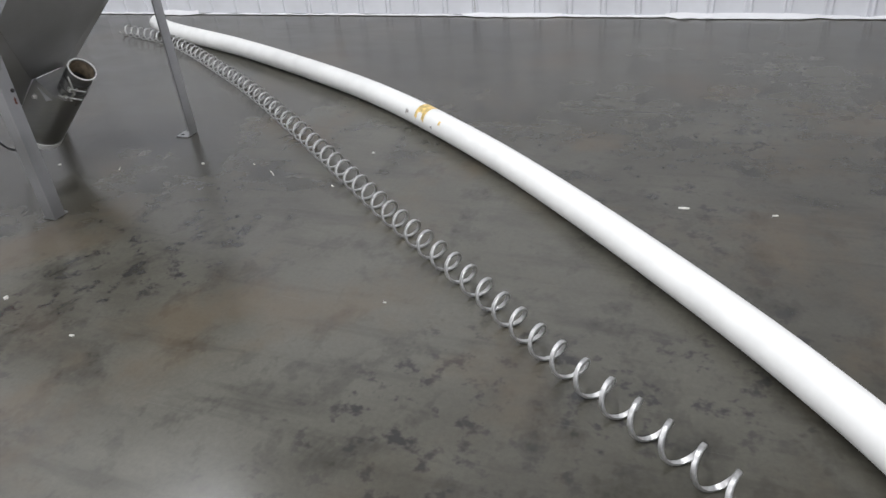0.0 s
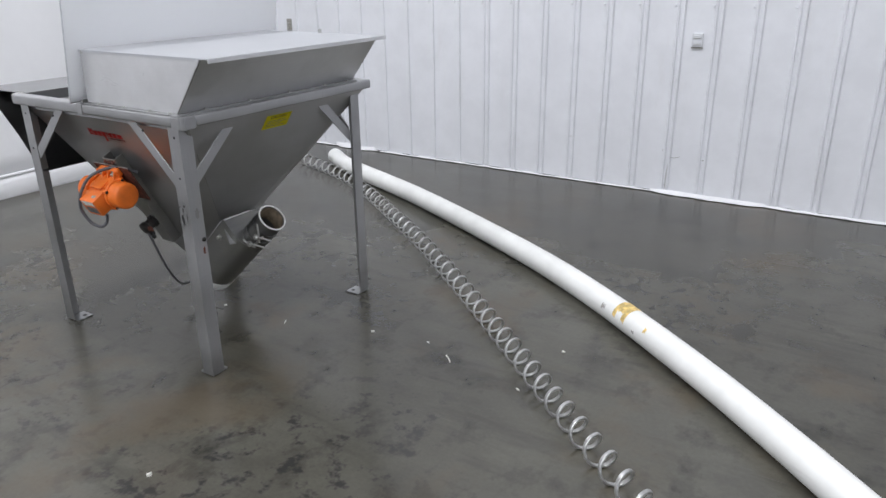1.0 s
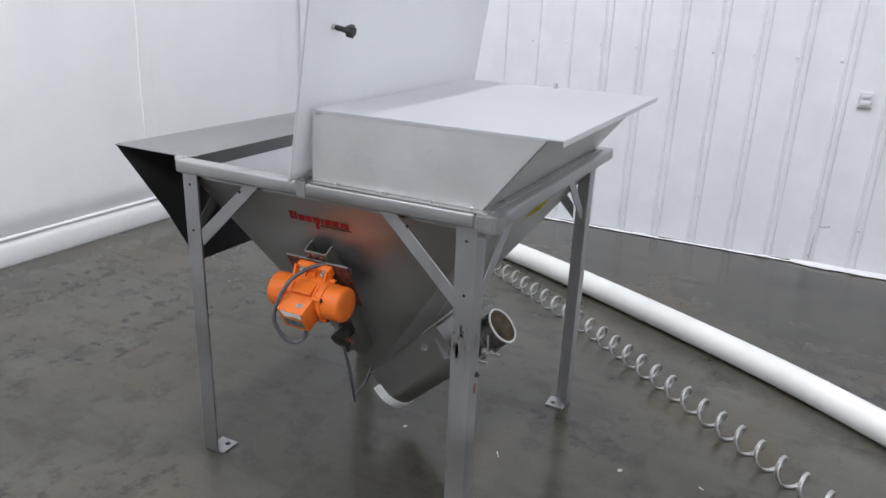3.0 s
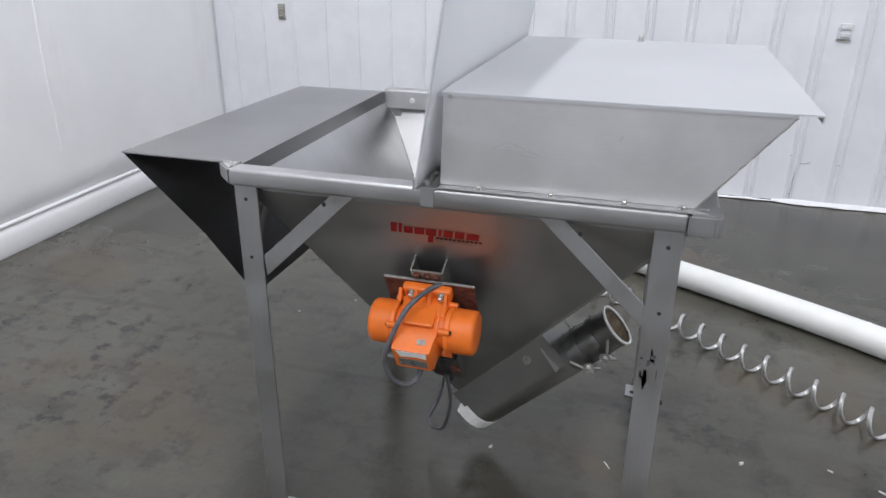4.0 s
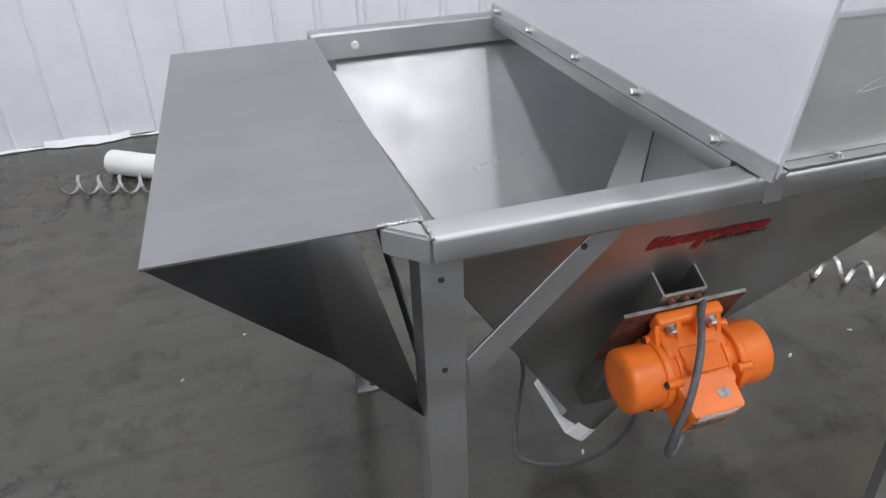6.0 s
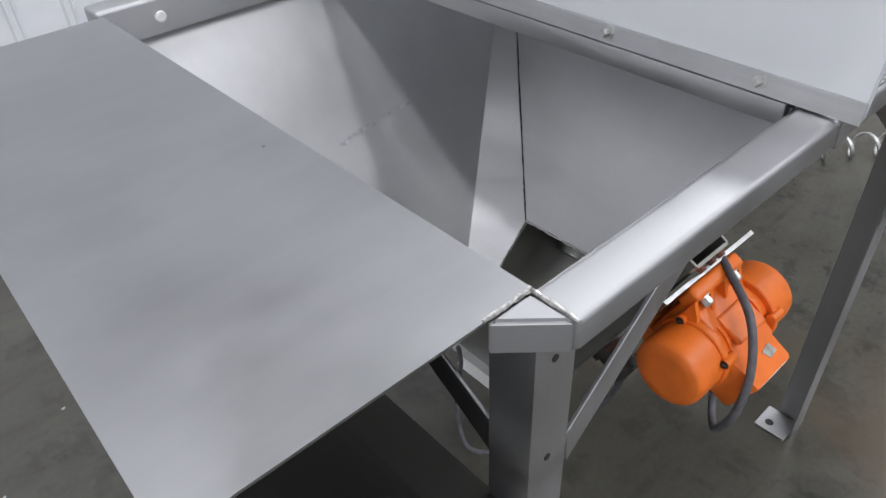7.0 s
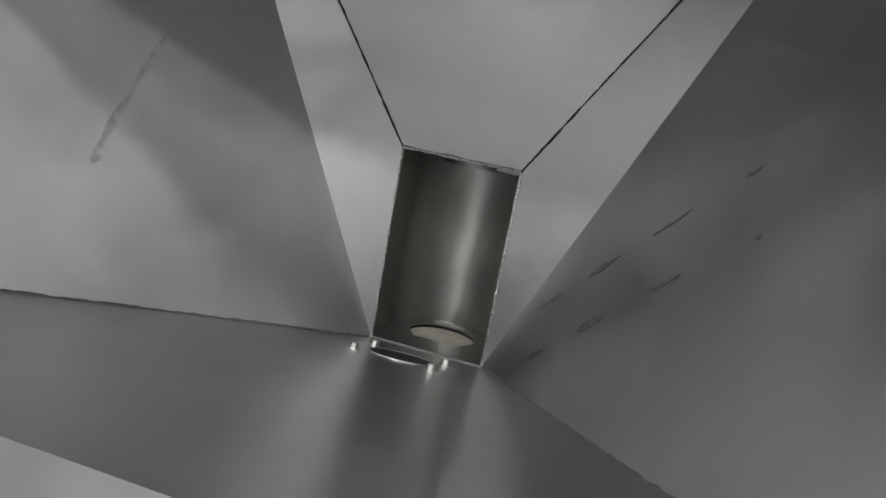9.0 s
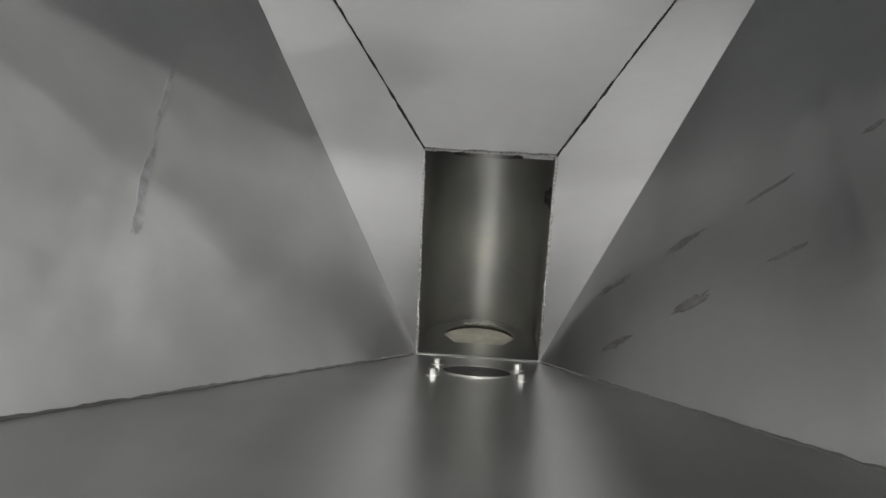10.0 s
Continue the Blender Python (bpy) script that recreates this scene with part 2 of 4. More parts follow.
def rings(bm, loops, closed=True, caps=True):
    """Skin a row of equal loops of points."""
    vs = [[bm.verts.new(p) for p in loop] for loop in loops]
    k = len(vs[0])
    for a, b in zip(vs, vs[1:]):
        for i in range(k if closed else k - 1):
            bm.faces.new((a[i], a[(i + 1) % k], b[(i + 1) % k], b[i]))
    if caps:
        bm.faces.new(vs[0][::-1])
        bm.faces.new(vs[-1])
    return bm


def axes_for(d):
    d = Vector(d).normalized()
    side = d.cross(Vector((0, 0, 1)))
    if side.length < 1e-3:
        side = Vector((1, 0, 0))
    side.normalize()
    return side, side.cross(d)


def lathe(bm, p, d, profile, segs=24, ring=False):
    """Turn a profile of (along, radius) about the axis d through p."""
    p, d = Vector(p), Vector(d).normalized()
    a, b = axes_for(d)
    loops = [[p + d * s + (a * math.cos(2 * math.pi * i / segs) + b * math.sin(2 * math.pi * i / segs)) * r for i in range(segs)] for s, r in profile]
    return rings(bm, loops + loops[:1], caps=False) if ring else rings(bm, loops)


def catmull(pts, steps):
    pts = [Vector(p) for p in pts]
    full = [pts[0] * 2 - pts[1]] + pts + [pts[-1] * 2 - pts[-2]]
    out = []
    for i in range(1, len(full) - 2):
        p0, p1, p2, p3 = full[i - 1:i + 3]
        for s in range(steps):
            t = s / steps
            out.append(0.5 * ((2 * p1) + (p2 - p0) * t + (2 * p0 - 5 * p1 + 4 * p2 - p3) * t * t + (3 * p1 - p0 - 3 * p2 + p3) * t ** 3))
    return out + [pts[-1]]


def hose(bm, pts, r, segs=10, steps=6, caps=True):
    path = catmull(pts, steps)
    loops = []
    prev = None
    for i, p in enumerate(path):
        d = (path[min(i + 1, len(path) - 1)] - path[max(i - 1, 0)]).normalized()
        if prev is None:
            side, _ = axes_for(d)
        else:
            side = (prev - d * prev.dot(d)).normalized()
        prev = side
        up = side.cross(d)
        loops.append([p + (side * math.cos(2 * math.pi * k / segs) + up * math.sin(2 * math.pi * k / segs)) * r for k in range(segs)])
    return rings(bm, loops, caps=caps)


def bead(bm, a, b, r, step=0.008):
    """A weld bead: a lumpy little ridge from a to b."""
    a, b = Vector(a), Vector(b)
    n = max(4, int((b - a).length / step))
    d = (b - a).normalized()
    s, u = axes_for(d)
    loops = []
    for i in range(n + 1):
        p = a.lerp(b, i / n) + s * random.uniform(-0.2, 0.2) * r
        rr = r * random.uniform(0.6, 1.25)
        loops.append([p + (s * math.cos(math.pi * k / 3) + u * math.sin(math.pi * k / 3)) * rr for k in range(6)])
    return rings(bm, loops)


def bolt_mesh(bm, p, n, r=0.007, h=0.006):
    p, n = Vector(p), Vector(n).normalized()
    lathe(bm, p, n, [(0, r * 1.5), (0.0015, r * 1.5)], 14)
    lathe(bm, p + n * 0.0015, n, [(0, r), (h * 0.8, r), (h, r * 0.85)], 6)
    return bm


# ---- the hall ----
x0, x1 = ROOM_X
y0, y1 = ROOM_Y
part("floor", box(bmesh.new(), x0 - 0.2, x1 + 0.2, y0 - 0.2, y1 + 0.2, -0.15, 0.0), FLOOR)
tagged(bpy.data.objects["floor"], "stained grey polished concrete floor", "floor", kind="structure")
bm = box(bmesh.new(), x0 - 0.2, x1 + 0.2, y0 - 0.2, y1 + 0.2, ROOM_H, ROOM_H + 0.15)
tagged(part("ceiling", bm, CEILING), "plain mid-grey sheet metal ceiling, out of view", "ceiling", kind="structure")
for nm, b in (("wall_east", (x1, x1 + 0.2, y0, y1)), ("wall_south", (x0, x1, y0 - 0.2, y0))):
    tagged(part(nm, box(bmesh.new(), *b, 0.0, ROOM_H), WALL), "plain white painted hall wall", "wall", kind="structure")

# ribbed sheet metal back wall: a flat sheet with a narrow double rib every quarter metre
RIB0, RIB_STEP = 0.352, 0.25


def ribbed_wall():
    bm = bmesh.new()
    prof = [(x0 - 0.2, 0.0)]
    k = math.ceil((x0 - 0.05 - RIB0) / RIB_STEP)
    while RIB0 + k * RIB_STEP < x1:
        c = RIB0 + k * RIB_STEP
        if c < 0.2:
            prof += [(c - 0.010, 0.0), (c - 0.005, -0.013), (c + 0.004, -0.014), (c + 0.010, 0.0)]
        else:
            prof += [(c - 0.030, 0.0), (c - 0.022, -0.015), (c - 0.015, -0.015), (c - 0.009, -0.003),
                     (c + 0.009, -0.003), (c + 0.015, -0.015), (c + 0.022, -0.015), (c + 0.030, 0.0)]
        k += 1
    prof.append((x1 + 0.2, 0.0))
    zs = [0.012, 0.4, 0.9, 1.4, 2.0, 3.0, ROOM_H]
    loops = []
    for z in zs:
        loops.append([Vector((x, y1 + y + 0.006 * noise.noise(Vector((x * 1.3, z * 0.9, 3.0))), z)) for x, y in prof])
    rings(bm, loops, closed=False, caps=False)
    return bm


wall = part("wall_north", ribbed_wall(), WALL)
solid = wall.modifiers.new("thick", "SOLIDIFY")
solid.thickness, solid.offset = 0.12, 1.0
tagged(wall, "white ribbed sheet metal wall with screw rows", "wall", kind="structure")
for z in (1.31, 2.75):
    k = math.ceil((x0 - RIB0) / RIB_STEP)
    while RIB0 + k * RIB_STEP < x1 - 0.1:
        c = RIB0 + k * RIB_STEP
        bm = lathe(bmesh.new(), (c - 0.045, y1 + 0.002, z), (0, -1, 0), [(0, 0.011), (0.008, 0.011), (0.009, 0.007), (0.013, 0.006)], 8)
        part("screw", bm, WALL, wall)
        k += 1


# old scratches low on the ribbed wall
for pts in ([(1.855, 0.03), (1.858, 0.16), (1.866, 0.24), (1.872, 0.34)], [(1.866, 0.27), (1.90, 0.268), (1.94, 0.278)], [(1.815, 0.315), (1.84, 0.318)], [(1.09, 0.339), (1.112, 0.343)], [(2.095, 0.271), (2.12, 0.276)], [(1.84, 0.06), (1.88, 0.055)]):
    part("scratch", hose(bmesh.new(), [(x, y1 - 0.004, z) for x, z in pts], 0.0018, 6, 4), SMUDGE, wall)


# creased flashing film along the foot of the back wall
def film(xa, xb, rise, out, seed):
    bm = bmesh.new()
    n = max(10, int((xb - xa) / 0.05))
    loops = []
    for i in range(n + 1):
        x = xa + (xb - xa) * i / n
        w = noise.noise(Vector((x * 6, seed, 0)))
        v = noise.noise(Vector((x * 14, seed, 5)))
        taper = min(1.0, i / 2, (n - i) / 2)
        h = rise * (0.75 + 0.5 * w)
        o = out * (0.6 + 0.9 * abs(v)) * taper + 0.004
        loops.append([Vector((x, y1 - 0.014, h)), Vector((x, y1 - 0.016 - o * 0.35, h * 0.6)), Vector((x, y1 - 0.018 - o, 0.006 + 0.016 * max(0, v))),
                      Vector((x, y1 - 0.012 - o, 0.002)), Vector((x, y1 - 0.002, 0.002))])
    rings(bm, loops)
    return bm


film_thing = thing("wall_trim", (1.0, y1 - 0.01, 0.0), "creased white plastic flashing along the wall foot", "trim", kind="structure")
for a, b, rise, out, sd in ((-2.3, -1.25, 0.02, 0.012, 1), (-1.25, -0.8, 0.05, 0.05, 2), (-0.8, 1.75, 0.018, 0.010, 3), (1.75, 2.55, 0.035, 0.045, 4), (2.55, 3.3, 0.022, 0.02, 8), (3.3, 4.3, 0.045, 0.055, 5), (4.3, x1, 0.03, 0.03, 6)):
    part("strip", film(a, b, rise, out, sd), LINER, film_thing, smooth=True)


# side wall: smooth white vinyl liner that hangs a little wavy over a white curb
def liner():
    bm = bmesh.new()
    ny, nz = 150, 24
    loops = []
    for j in range(nz + 1):
        z = 0.10 + (ROOM_H - 0.10) * j / nz
        row = []
        for i in range(ny + 1):
            y = y0 + (y1 - y0) * i / ny
            row.append(Vector((x0 + 0.018 * noise.noise(Vector((y * 0.9, z * 0.5, 9.0))) + 0.010 * noise.noise(Vector((y * 4, z * 0.5, 2.0))), y, z)))
        loops.append(row)
    rings(bm, loops, closed=False, caps=False)
    return bm


wl = part("wall_west", liner(), LINER, smooth=True)
solid = wl.modifiers.new("thick", "SOLIDIFY")
solid.thickness, solid.offset = 0.10, 1.0
tagged(wl, "smooth white vinyl liner wall, slightly wavy", "wall", kind="structure")
bm = bmesh.new()
sec = [(-0.10, 0.0), (0.022, 0.0), (0.028, 0.012), (0.028, 0.105), (0.022, 0.135), (0.010, 0.150), (-0.10, 0.155)]
loops = []
for i in range(81):
    y = y0 + (y1 - 0.03 - y0) * i / 80
    o = 0.008 * noise.noise(Vector((y * 2.0, 4.0, 0)))
    loops.append([Vector((x0 + a + o, y, max(0.0, z + (0.006 * noise.noise(Vector((y * 3, z * 9, 1))) if z > 0.02 else 0)))) for a, z in sec])
rings(bm, loops)
tagged(part("baseboard", bm, LINER, smooth=True), "white vinyl covered curb along the liner wall", "baseboard", kind="structure")
bm = hose(bmesh.new(), [(x0 + 0.016, y0 + 0.3, 0.165), (x0 + 0.020, -2.0, 0.160), (x0 + 0.014, 1.0, 0.166), (x0 + 0.018, y1 - 0.05, 0.165)], 0.012, 8, 12)
tagged(part("trim", bm, LINER, smooth=True), "white piping strip above the curb", "trim", kind="structure")


bm = hose(bmesh.new(), [(x0 + 0.006, 1.84, 0.45), (x0 + 0.006, 1.84, 1.0), (x0 + 0.004, 1.86, 1.5), (x0 + 0.006, 1.86, 3.0)], 0.006, 6, 8)
tagged(part("trim", bm, LINER, smooth=True), "faint welded seam in the vinyl liner", "trim", kind="structure")

# ceiling fixtures
def ceiling_light(x, y):
    t = thing("ceiling_light", (x, y, ROOM_H), "white ceiling light with long housing", "lamp", "ceiling lights")
    bm = bmesh.new()
    box(bm, x - 0.19, x + 0.19, y - 1.15, y + 1.15, ROOM_H - 0.10, ROOM_H - 0.004, 0.01)
    part("housing", bm, WALL, t)
    for s in (-1, 1):
        bm = box(bmesh.new(), x + s * 0.19 - 0.006, x + s * 0.19 + 0.006, y - 1.15, y + 1.15, ROOM_H - 0.15, ROOM_H - 0.09)
        part("side_lip", bm, WALL, t)


for lx, ly in LAMPS:
    ceiling_light(lx, ly)


# small electrical plates on the back wall
def outlet(x, z, w, h, material, label):
    t = thing("wall_outlet", (x, y1 - 0.01, z), label, "outlet", "wall outlets")
    yy = y1 - 0.010
    part("cover_plate", box(bmesh.new(), x - w / 2, x + w / 2, yy - 0.008, yy + 0.012, z - h / 2, z + h / 2, 0.003), material, t)
    for s in (-1, 1):
        part("socket_face", box(bmesh.new(), x - w * 0.36, x + w * 0.36, yy - 0.016, yy - 0.007, z + s * h * 0.24 - h * 0.13, z + s * h * 0.24 + h * 0.13, 0.004), material, t)
        part("slot", box(bmesh.new(), x - w * 0.3, x + w * 0.3, yy - 0.0175, yy - 0.0155, z + s * h * 0.24 - h * 0.09, z + s * h * 0.24 - h * 0.065), CHIP, t)
    part("base_gasket", box(bmesh.new(), x - w * 0.56, x + w * 0.56, yy - 0.003, yy + 0.012, z - h * 0.62, z - h * 0.55), SMUDGE, t)


outlet(1.977, 1.09, 0.070, 0.088, PLATE, "white double wall outlet on ribbed panel")
outlet(-1.74, 1.09, 0.05, 0.10, SMUDGE, "small grey electrical plate on ribbed panel")


# ---- the hopper ----
D, H = 1.085, 1.080
FLc, FRc, BRc, BLc = Vector((0.000, 0.048, 1.040)), Vector((1.058, 0.048, 1.040)), Vector((1.058, 1.076, 1.040)), Vector((0.000, 1.076, 1.040))
Bf, Bb = Vector((0.447, 0.457, 0.259)), Vector((0.447, 0.651, 0.259))
Tf, Tb = Vector((0.674, 0.457, 0.496)), Vector((0.674, 0.651, 0.496))
YC = 0.554
FF, FB = Vector((1.046, 0.048, 1.040)), Vector((1.046, 1.076, 1.040))  # where the folds meet the rim
hop = thing("steel_hopper", (0.55, 0.545, 0.0), "stainless steel bulk hopper on four angle legs with hood", "hopper")

TH = 0.003
CORE = Vector((0.53, YC, 0.80))


def sheet_out(pts):
    pts = [Vector(p) for p in pts]
    n = Vector((0, 0, 0))
    for a, b in zip(pts, pts[1:] + pts[:1]):
        n += a.cross(b)
    return slab(bmesh.new(), pts, TH if n.dot(pts[0] - CORE) > 0 else -TH)


# the front sheet's darker colour holds its shade; the other walls are paler
part("front_wall", sheet_out([FLc, Bf, FF]), STEEL_FRONT, hop, "stainless front wall of the funnel, shade toned into its colour")
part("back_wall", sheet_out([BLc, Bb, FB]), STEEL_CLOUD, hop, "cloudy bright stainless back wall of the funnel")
part("left_wall", sheet_out([FLc, (-0.0186, 0.0615, 1.0725), (-0.0186, 1.028, 1.0725), BLc, Bb, Bf]), STEEL_BACK, hop)
part("right_wall", sheet_out([FRc, BRc, Tb, Tf]), STEEL_IN, hop)
part("corner_panel", sheet_out([FRc, Tf, Bf, FF]), STEEL_IN, hop)
part("corner_panel", sheet_out([BRc, Tb, Bb, FB]), STEEL_IN, hop)
# welds and dark open seams in the funnel
for a, b, r, m in ((Tf, FRc, 0.0021, GAP), (Tb, BRc, 0.0021, GAP), (Tf, Tb, 0.0028, WELD), (Tf, Bf, 0.0026, WELD), (Tb, Bb, 0.0026, WELD),
                   (Bf, FLc, 0.0030, STEEL_DARK), (Bb, BLc, 0.0030, STEEL_DARK)):
    part("weld_seam", bead(bmesh.new(), a, b, r), m, hop)

# rim: rolled bars with an inner lip
RIM_Z = 1.0395
bm = box(bmesh.new(), 0.0, 1.032, 0.0, 0.0525, RIM_Z, H, 0.007, 3)
part("rim_bar", bm, STEEL_X, hop, smooth=True)
bm = slab(bmesh.new(), [(1.033, -0.004, 1.0345), (1.086, -0.004, 1.0345), (1.098, 0.008, 1.0345), (1.098, 0.062, 1.0345), (1.033, 0.062, 1.0345)], 0.0475)
bmesh.ops.bevel(bm, geom=list(bm.edges), offset=0.005, segments=2, affect="EDGES")
part("rim_corner", bm, STEEL_X, hop, smooth=True)
bm = box(bmesh.new(), 1.040, 1.094, 0.063, D, RIM_Z, H, 0.007, 3)
part("rim_bar", bm, STEEL_LEG, hop, smooth=True)
bm = box(bmesh.new(), 0.0, 1.040, 1.030, D, RIM_Z, H, 0.007, 3)
part("rim_bar", bm, STEEL_X, hop, smooth=True)
bm = slab(bmesh.new(), [(0.0, 0.001, RIM_Z), (-0.001, 0.0535, RIM_Z), (-0.056, 0.0535, RIM_Z)], H - RIM_Z)
bmesh.ops.bevel(bm, geom=list(bm.edges), offset=0.004, segments=2, affect="EDGES")
part("rim_chamfer", bm, STEEL_X, hop, smooth=True)
# the front lip takes the shade-toned steel, the other two plain steel
for b in ((0.004, 1.040, 0.0526, 0.0550, 1.016, 1.074), (0.004, 1.040, 1.0285, 1.031, 1.016, 1.074), (1.038, 1.0405, 0.061, 1.0285, 1.016, 1.074)):
    part("inner_lip", box(bmesh.new(), *b), STEEL_SHADED if b[2] < 0.055 else STEEL, hop)
part("weld_seam", bead(bmesh.new(), (0.002, 0.001, H - 0.002), (0.001, 0.053, H + 0.0005), 0.0029, 0.0045), WELD, hop)
part("weld_seam", bead(bmesh.new(), (0.002, 0.055, H), (-0.056, 0.055, H), 0.0029, 0.0045), WELD, hop)
# left lip, in the shade-toned steel too
part("inner_lip", box(bmesh.new(), 0.0025, 0.0052, 0.0560, 1.0270, 1.034, 1.0740), STEEL_SHADED, hop)
part("rivet", lathe(bmesh.new(), (0.108, 1.029, 1.045), (0, -1, 0), [(0, 0.010), (0.003, 0.010), (0.004, 0.007)], 14), CAP, hop)

# flap: flat shelf past the rim, folded under into a slanting apron
bm = slab(bmesh.new(), [(0.006, 0.0555, 1.0775), (0.006, 1.008, 1.0775), (-0.315, 1.004, 1.0775), (-0.339, 0.0575, 1.0775)], -0.003)
part("shelf", bm, STEEL_SHELF, hop, "flat stainless shelf beside the opening")
sec = [(-0.339, 1.0765), (-0.127, 0.880), (0.000, 0.728)]
bm = bmesh.new()
loops = []
for fr, (x, z) in zip((0.0, 0.62, 1.0), sec):
    xb = x + 0.026 * (1 - fr)
    loops.append([Vector((x, 0.060, z)), Vector((xb, 1.003, z)), Vector((xb + 0.003, 1.003, z - 0.003)), Vector((x + 0.003, 0.060, z - 0.003))])
rings(bm, loops)
# apron colour carries the shade of the shelf above it
part("apron", bm, STEEL_SHADED, hop, "slanting stainless apron under the shelf")


# legs of angle bar with foot plates
def leg(cx, cy, sx, sy):
    """Outer corner at cx, cy; the flanges run sx, sy inwards."""
    w, t, top = 0.059, 0.005, 1.039
    prof = [(0, 0), (w, 0), (w, t), (t * 1.6, t), (t, t * 1.6), (t, w), (0, w)]
    pts = [(cx + sx * a, cy + sy * b) for a, b in prof]
    bm = rings(bmesh.new(), [[Vector((x, y, z)) for x, y in pts] for z in (0.004, 0.3, 0.7, top)])
    ob = part("leg", bm, STEEL_LEG, hop)
    a, b = sorted((cx + sx * 0.006, cx + sx * 0.082))
    c, d = sorted((cy + sy * 0.006, cy + sy * 0.082))
    part("foot_plate", box(bmesh.new(), a, b, c, d, 0.0, 0.007, 0.0015), STEEL_LEG, ob)
    part("anchor_hole", lathe(bmesh.new(), (cx + sx * 0.056, cy + sy * 0.056, 0.0068), (0, 0, 1), [(0, 0.010), (0.001, 0.010)], 14), GAP, ob)
    for z in (0.995, 0.842):
        part("bolt_hole", lathe(bmesh.new(), (cx + sx * 0.028, cy - sy * 0.0005, z), (0, -sy, 0), [(-0.002, 0.0045), (0.0008, 0.0045)], 12), GAP, ob)
    return ob


legs = [leg(-0.009, 0.036, 1, 1), leg(1.030, 0.028, -1, 1), leg(1.042, 1.050, -1, -1), leg(0.0, 1.050, 1, -1)]
fr_leg = legs[1]


def ragged(c, u, v, ru, rv, n=11):
    """A ragged flat spot round c in the plane of u and v."""
    c, u, v = Vector(c), Vector(u).normalized(), Vector(v).normalized()
    pts = []
    for k in range(n):
        a = 2 * math.pi * k / n
        f = random.uniform(0.55, 1.1)
        pts.append(c + u * ru * f * math.cos(a) + v * rv * f * math.sin(a))
    return slab(bmesh.new(), pts, 0.0005)


for x, z, ru, rv in ((0.992, 0.700, 0.022, 0.060), (1.008, 0.735, 0.014, 0.030), (0.985, 0.660, 0.012, 0.050), (1.012, 0.640, 0.008, 0.070)):
    part("scuff", ragged((x, 0.0274, z), (1, 0, 0.1), (0, 0, 1), ru, rv, 14), STEEL_X, fr_leg)
for x, z, ru, rv in ((1.003, 0.733, 0.009, 0.010), (0.994, 0.716, 0.006, 0.016), (0.978, 0.728, 0.006, 0.006), (0.984, 0.690, 0.004, 0.018), (0.966, 0.664, 0.003, 0.020), (1.014, 0.690, 0.002, 0.024)):
    part("scuff", ragged((x, 0.0268, z), (1, 0, 0.25), (0, 0, 1), ru * 0.75, rv * 0.7, 13), SCUFF, fr_leg)
part("scuff", ragged((1.0303, 0.070, 0.548), (0, 1, 0), (0, 0, 1), 0.006, 0.020, 20), RUST, fr_leg)
part("scuff", ragged((1.0303, 0.060, 0.700), (0, 1, 0), (0, 0, 1), 0.012, 0.024, 20), STEEL_DARK, fr_leg)
part("bolt", bolt_mesh(bmesh.new(), (1.031, 0.074, 0.592), (1, 0, 0), 0.006), SOOT, fr_leg)


# knee braces
def brace(pts, t, material=STEEL_LEG):
    bm = slab(bmesh.new(), pts, t)
    bmesh.ops.bevel(bm, geom=list(bm.edges), offset=0.001, segments=1, affect="EDGES")
    return part("brace", bm, material, hop)


zt, zu, zl = 1.039, 0.850, 0.796
for y, yt, t in ((0.0365, 0.0365, 0.005), (1.0470, 1.0825, -0.005)):
    yl = 0.0422 if y < 0.5 else y
    brace([(0.256, yl if y < 0.5 else yt, zt), (0.312, yl if y < 0.5 else yt, zt), (0.057, yl, zl), (0.052, yl, zu)], -t)
    brace([(0.722, yt, zt), (0.778, yt, zt), (0.974, y, zu), (0.974, y, zl)], -t)
# left braces, coloured dark for the shade beneath the shelf
brace([(-0.030, 0.283, zt), (-0.030, 0.338, zt), (-0.006, 0.083, zl + 0.01), (-0.006, 0.080, zu + 0.01)], -0.004, STEEL_SHADED)
brace([(-0.030, 0.735, zt), (-0.030, 0.800, zt), (-0.006, 0.990, zu), (-0.006, 0.990, zl)], -0.004, STEEL_SHADED)
for x, t in ((1.0285, 0.005),):
    brace([(x, 0.283, zt), (x, 0.338, zt), (x, 0.083, zl + 0.01), (x, 0.080, zu + 0.01)], t)
    brace([(x, 0.735, zt), (x, 0.800, zt), (x, 0.990, zu), (x, 0.990, zl)], t)
for x, y, n in ((0.225, 0.0407, (0, -1, 0)), (0.822, 0.0345, (0, -1, 0))):
    part("bolt_hole", lathe(bmesh.new(), (x, y - 0.0035, 1.003), n, [(0.0, 0.005), (0.002, 0.005)], 12), GAP, hop)

# inclined trough: straight sides, round bottom
U, DN = Vector((0.731, 0.0, 0.682)), Vector((0.682, 0.0, -0.731))
BC = Vector((0.447, YC, 0.259))
WID, SIDE = 0.0970, 0.086


def u_section(s, r, side, top=0.0):
    pts = [(-r, top), (-r, side)]
    pts += [(-r * math.cos(math.pi * k / 14), side + r * math.sin(math.pi * k / 14)) for k in range(1, 14)]
    pts += [(r, side), (r, top)]
    return [BC + U * s + DN * q + Vector((0, p, 0)) for p, q in pts]


bm = bmesh.new()
inner = [u_section(s, WID, SIDE, max(-0.012, -0.02 * s)) for s in (-0.022, 0.0, 0.16, 0.352)]
outer = [u_section(s, WID + 0.003, SIDE, max(-0.012, -0.02 * s)) for s in (-0.022, 0.0, 0.16, 0.352)]
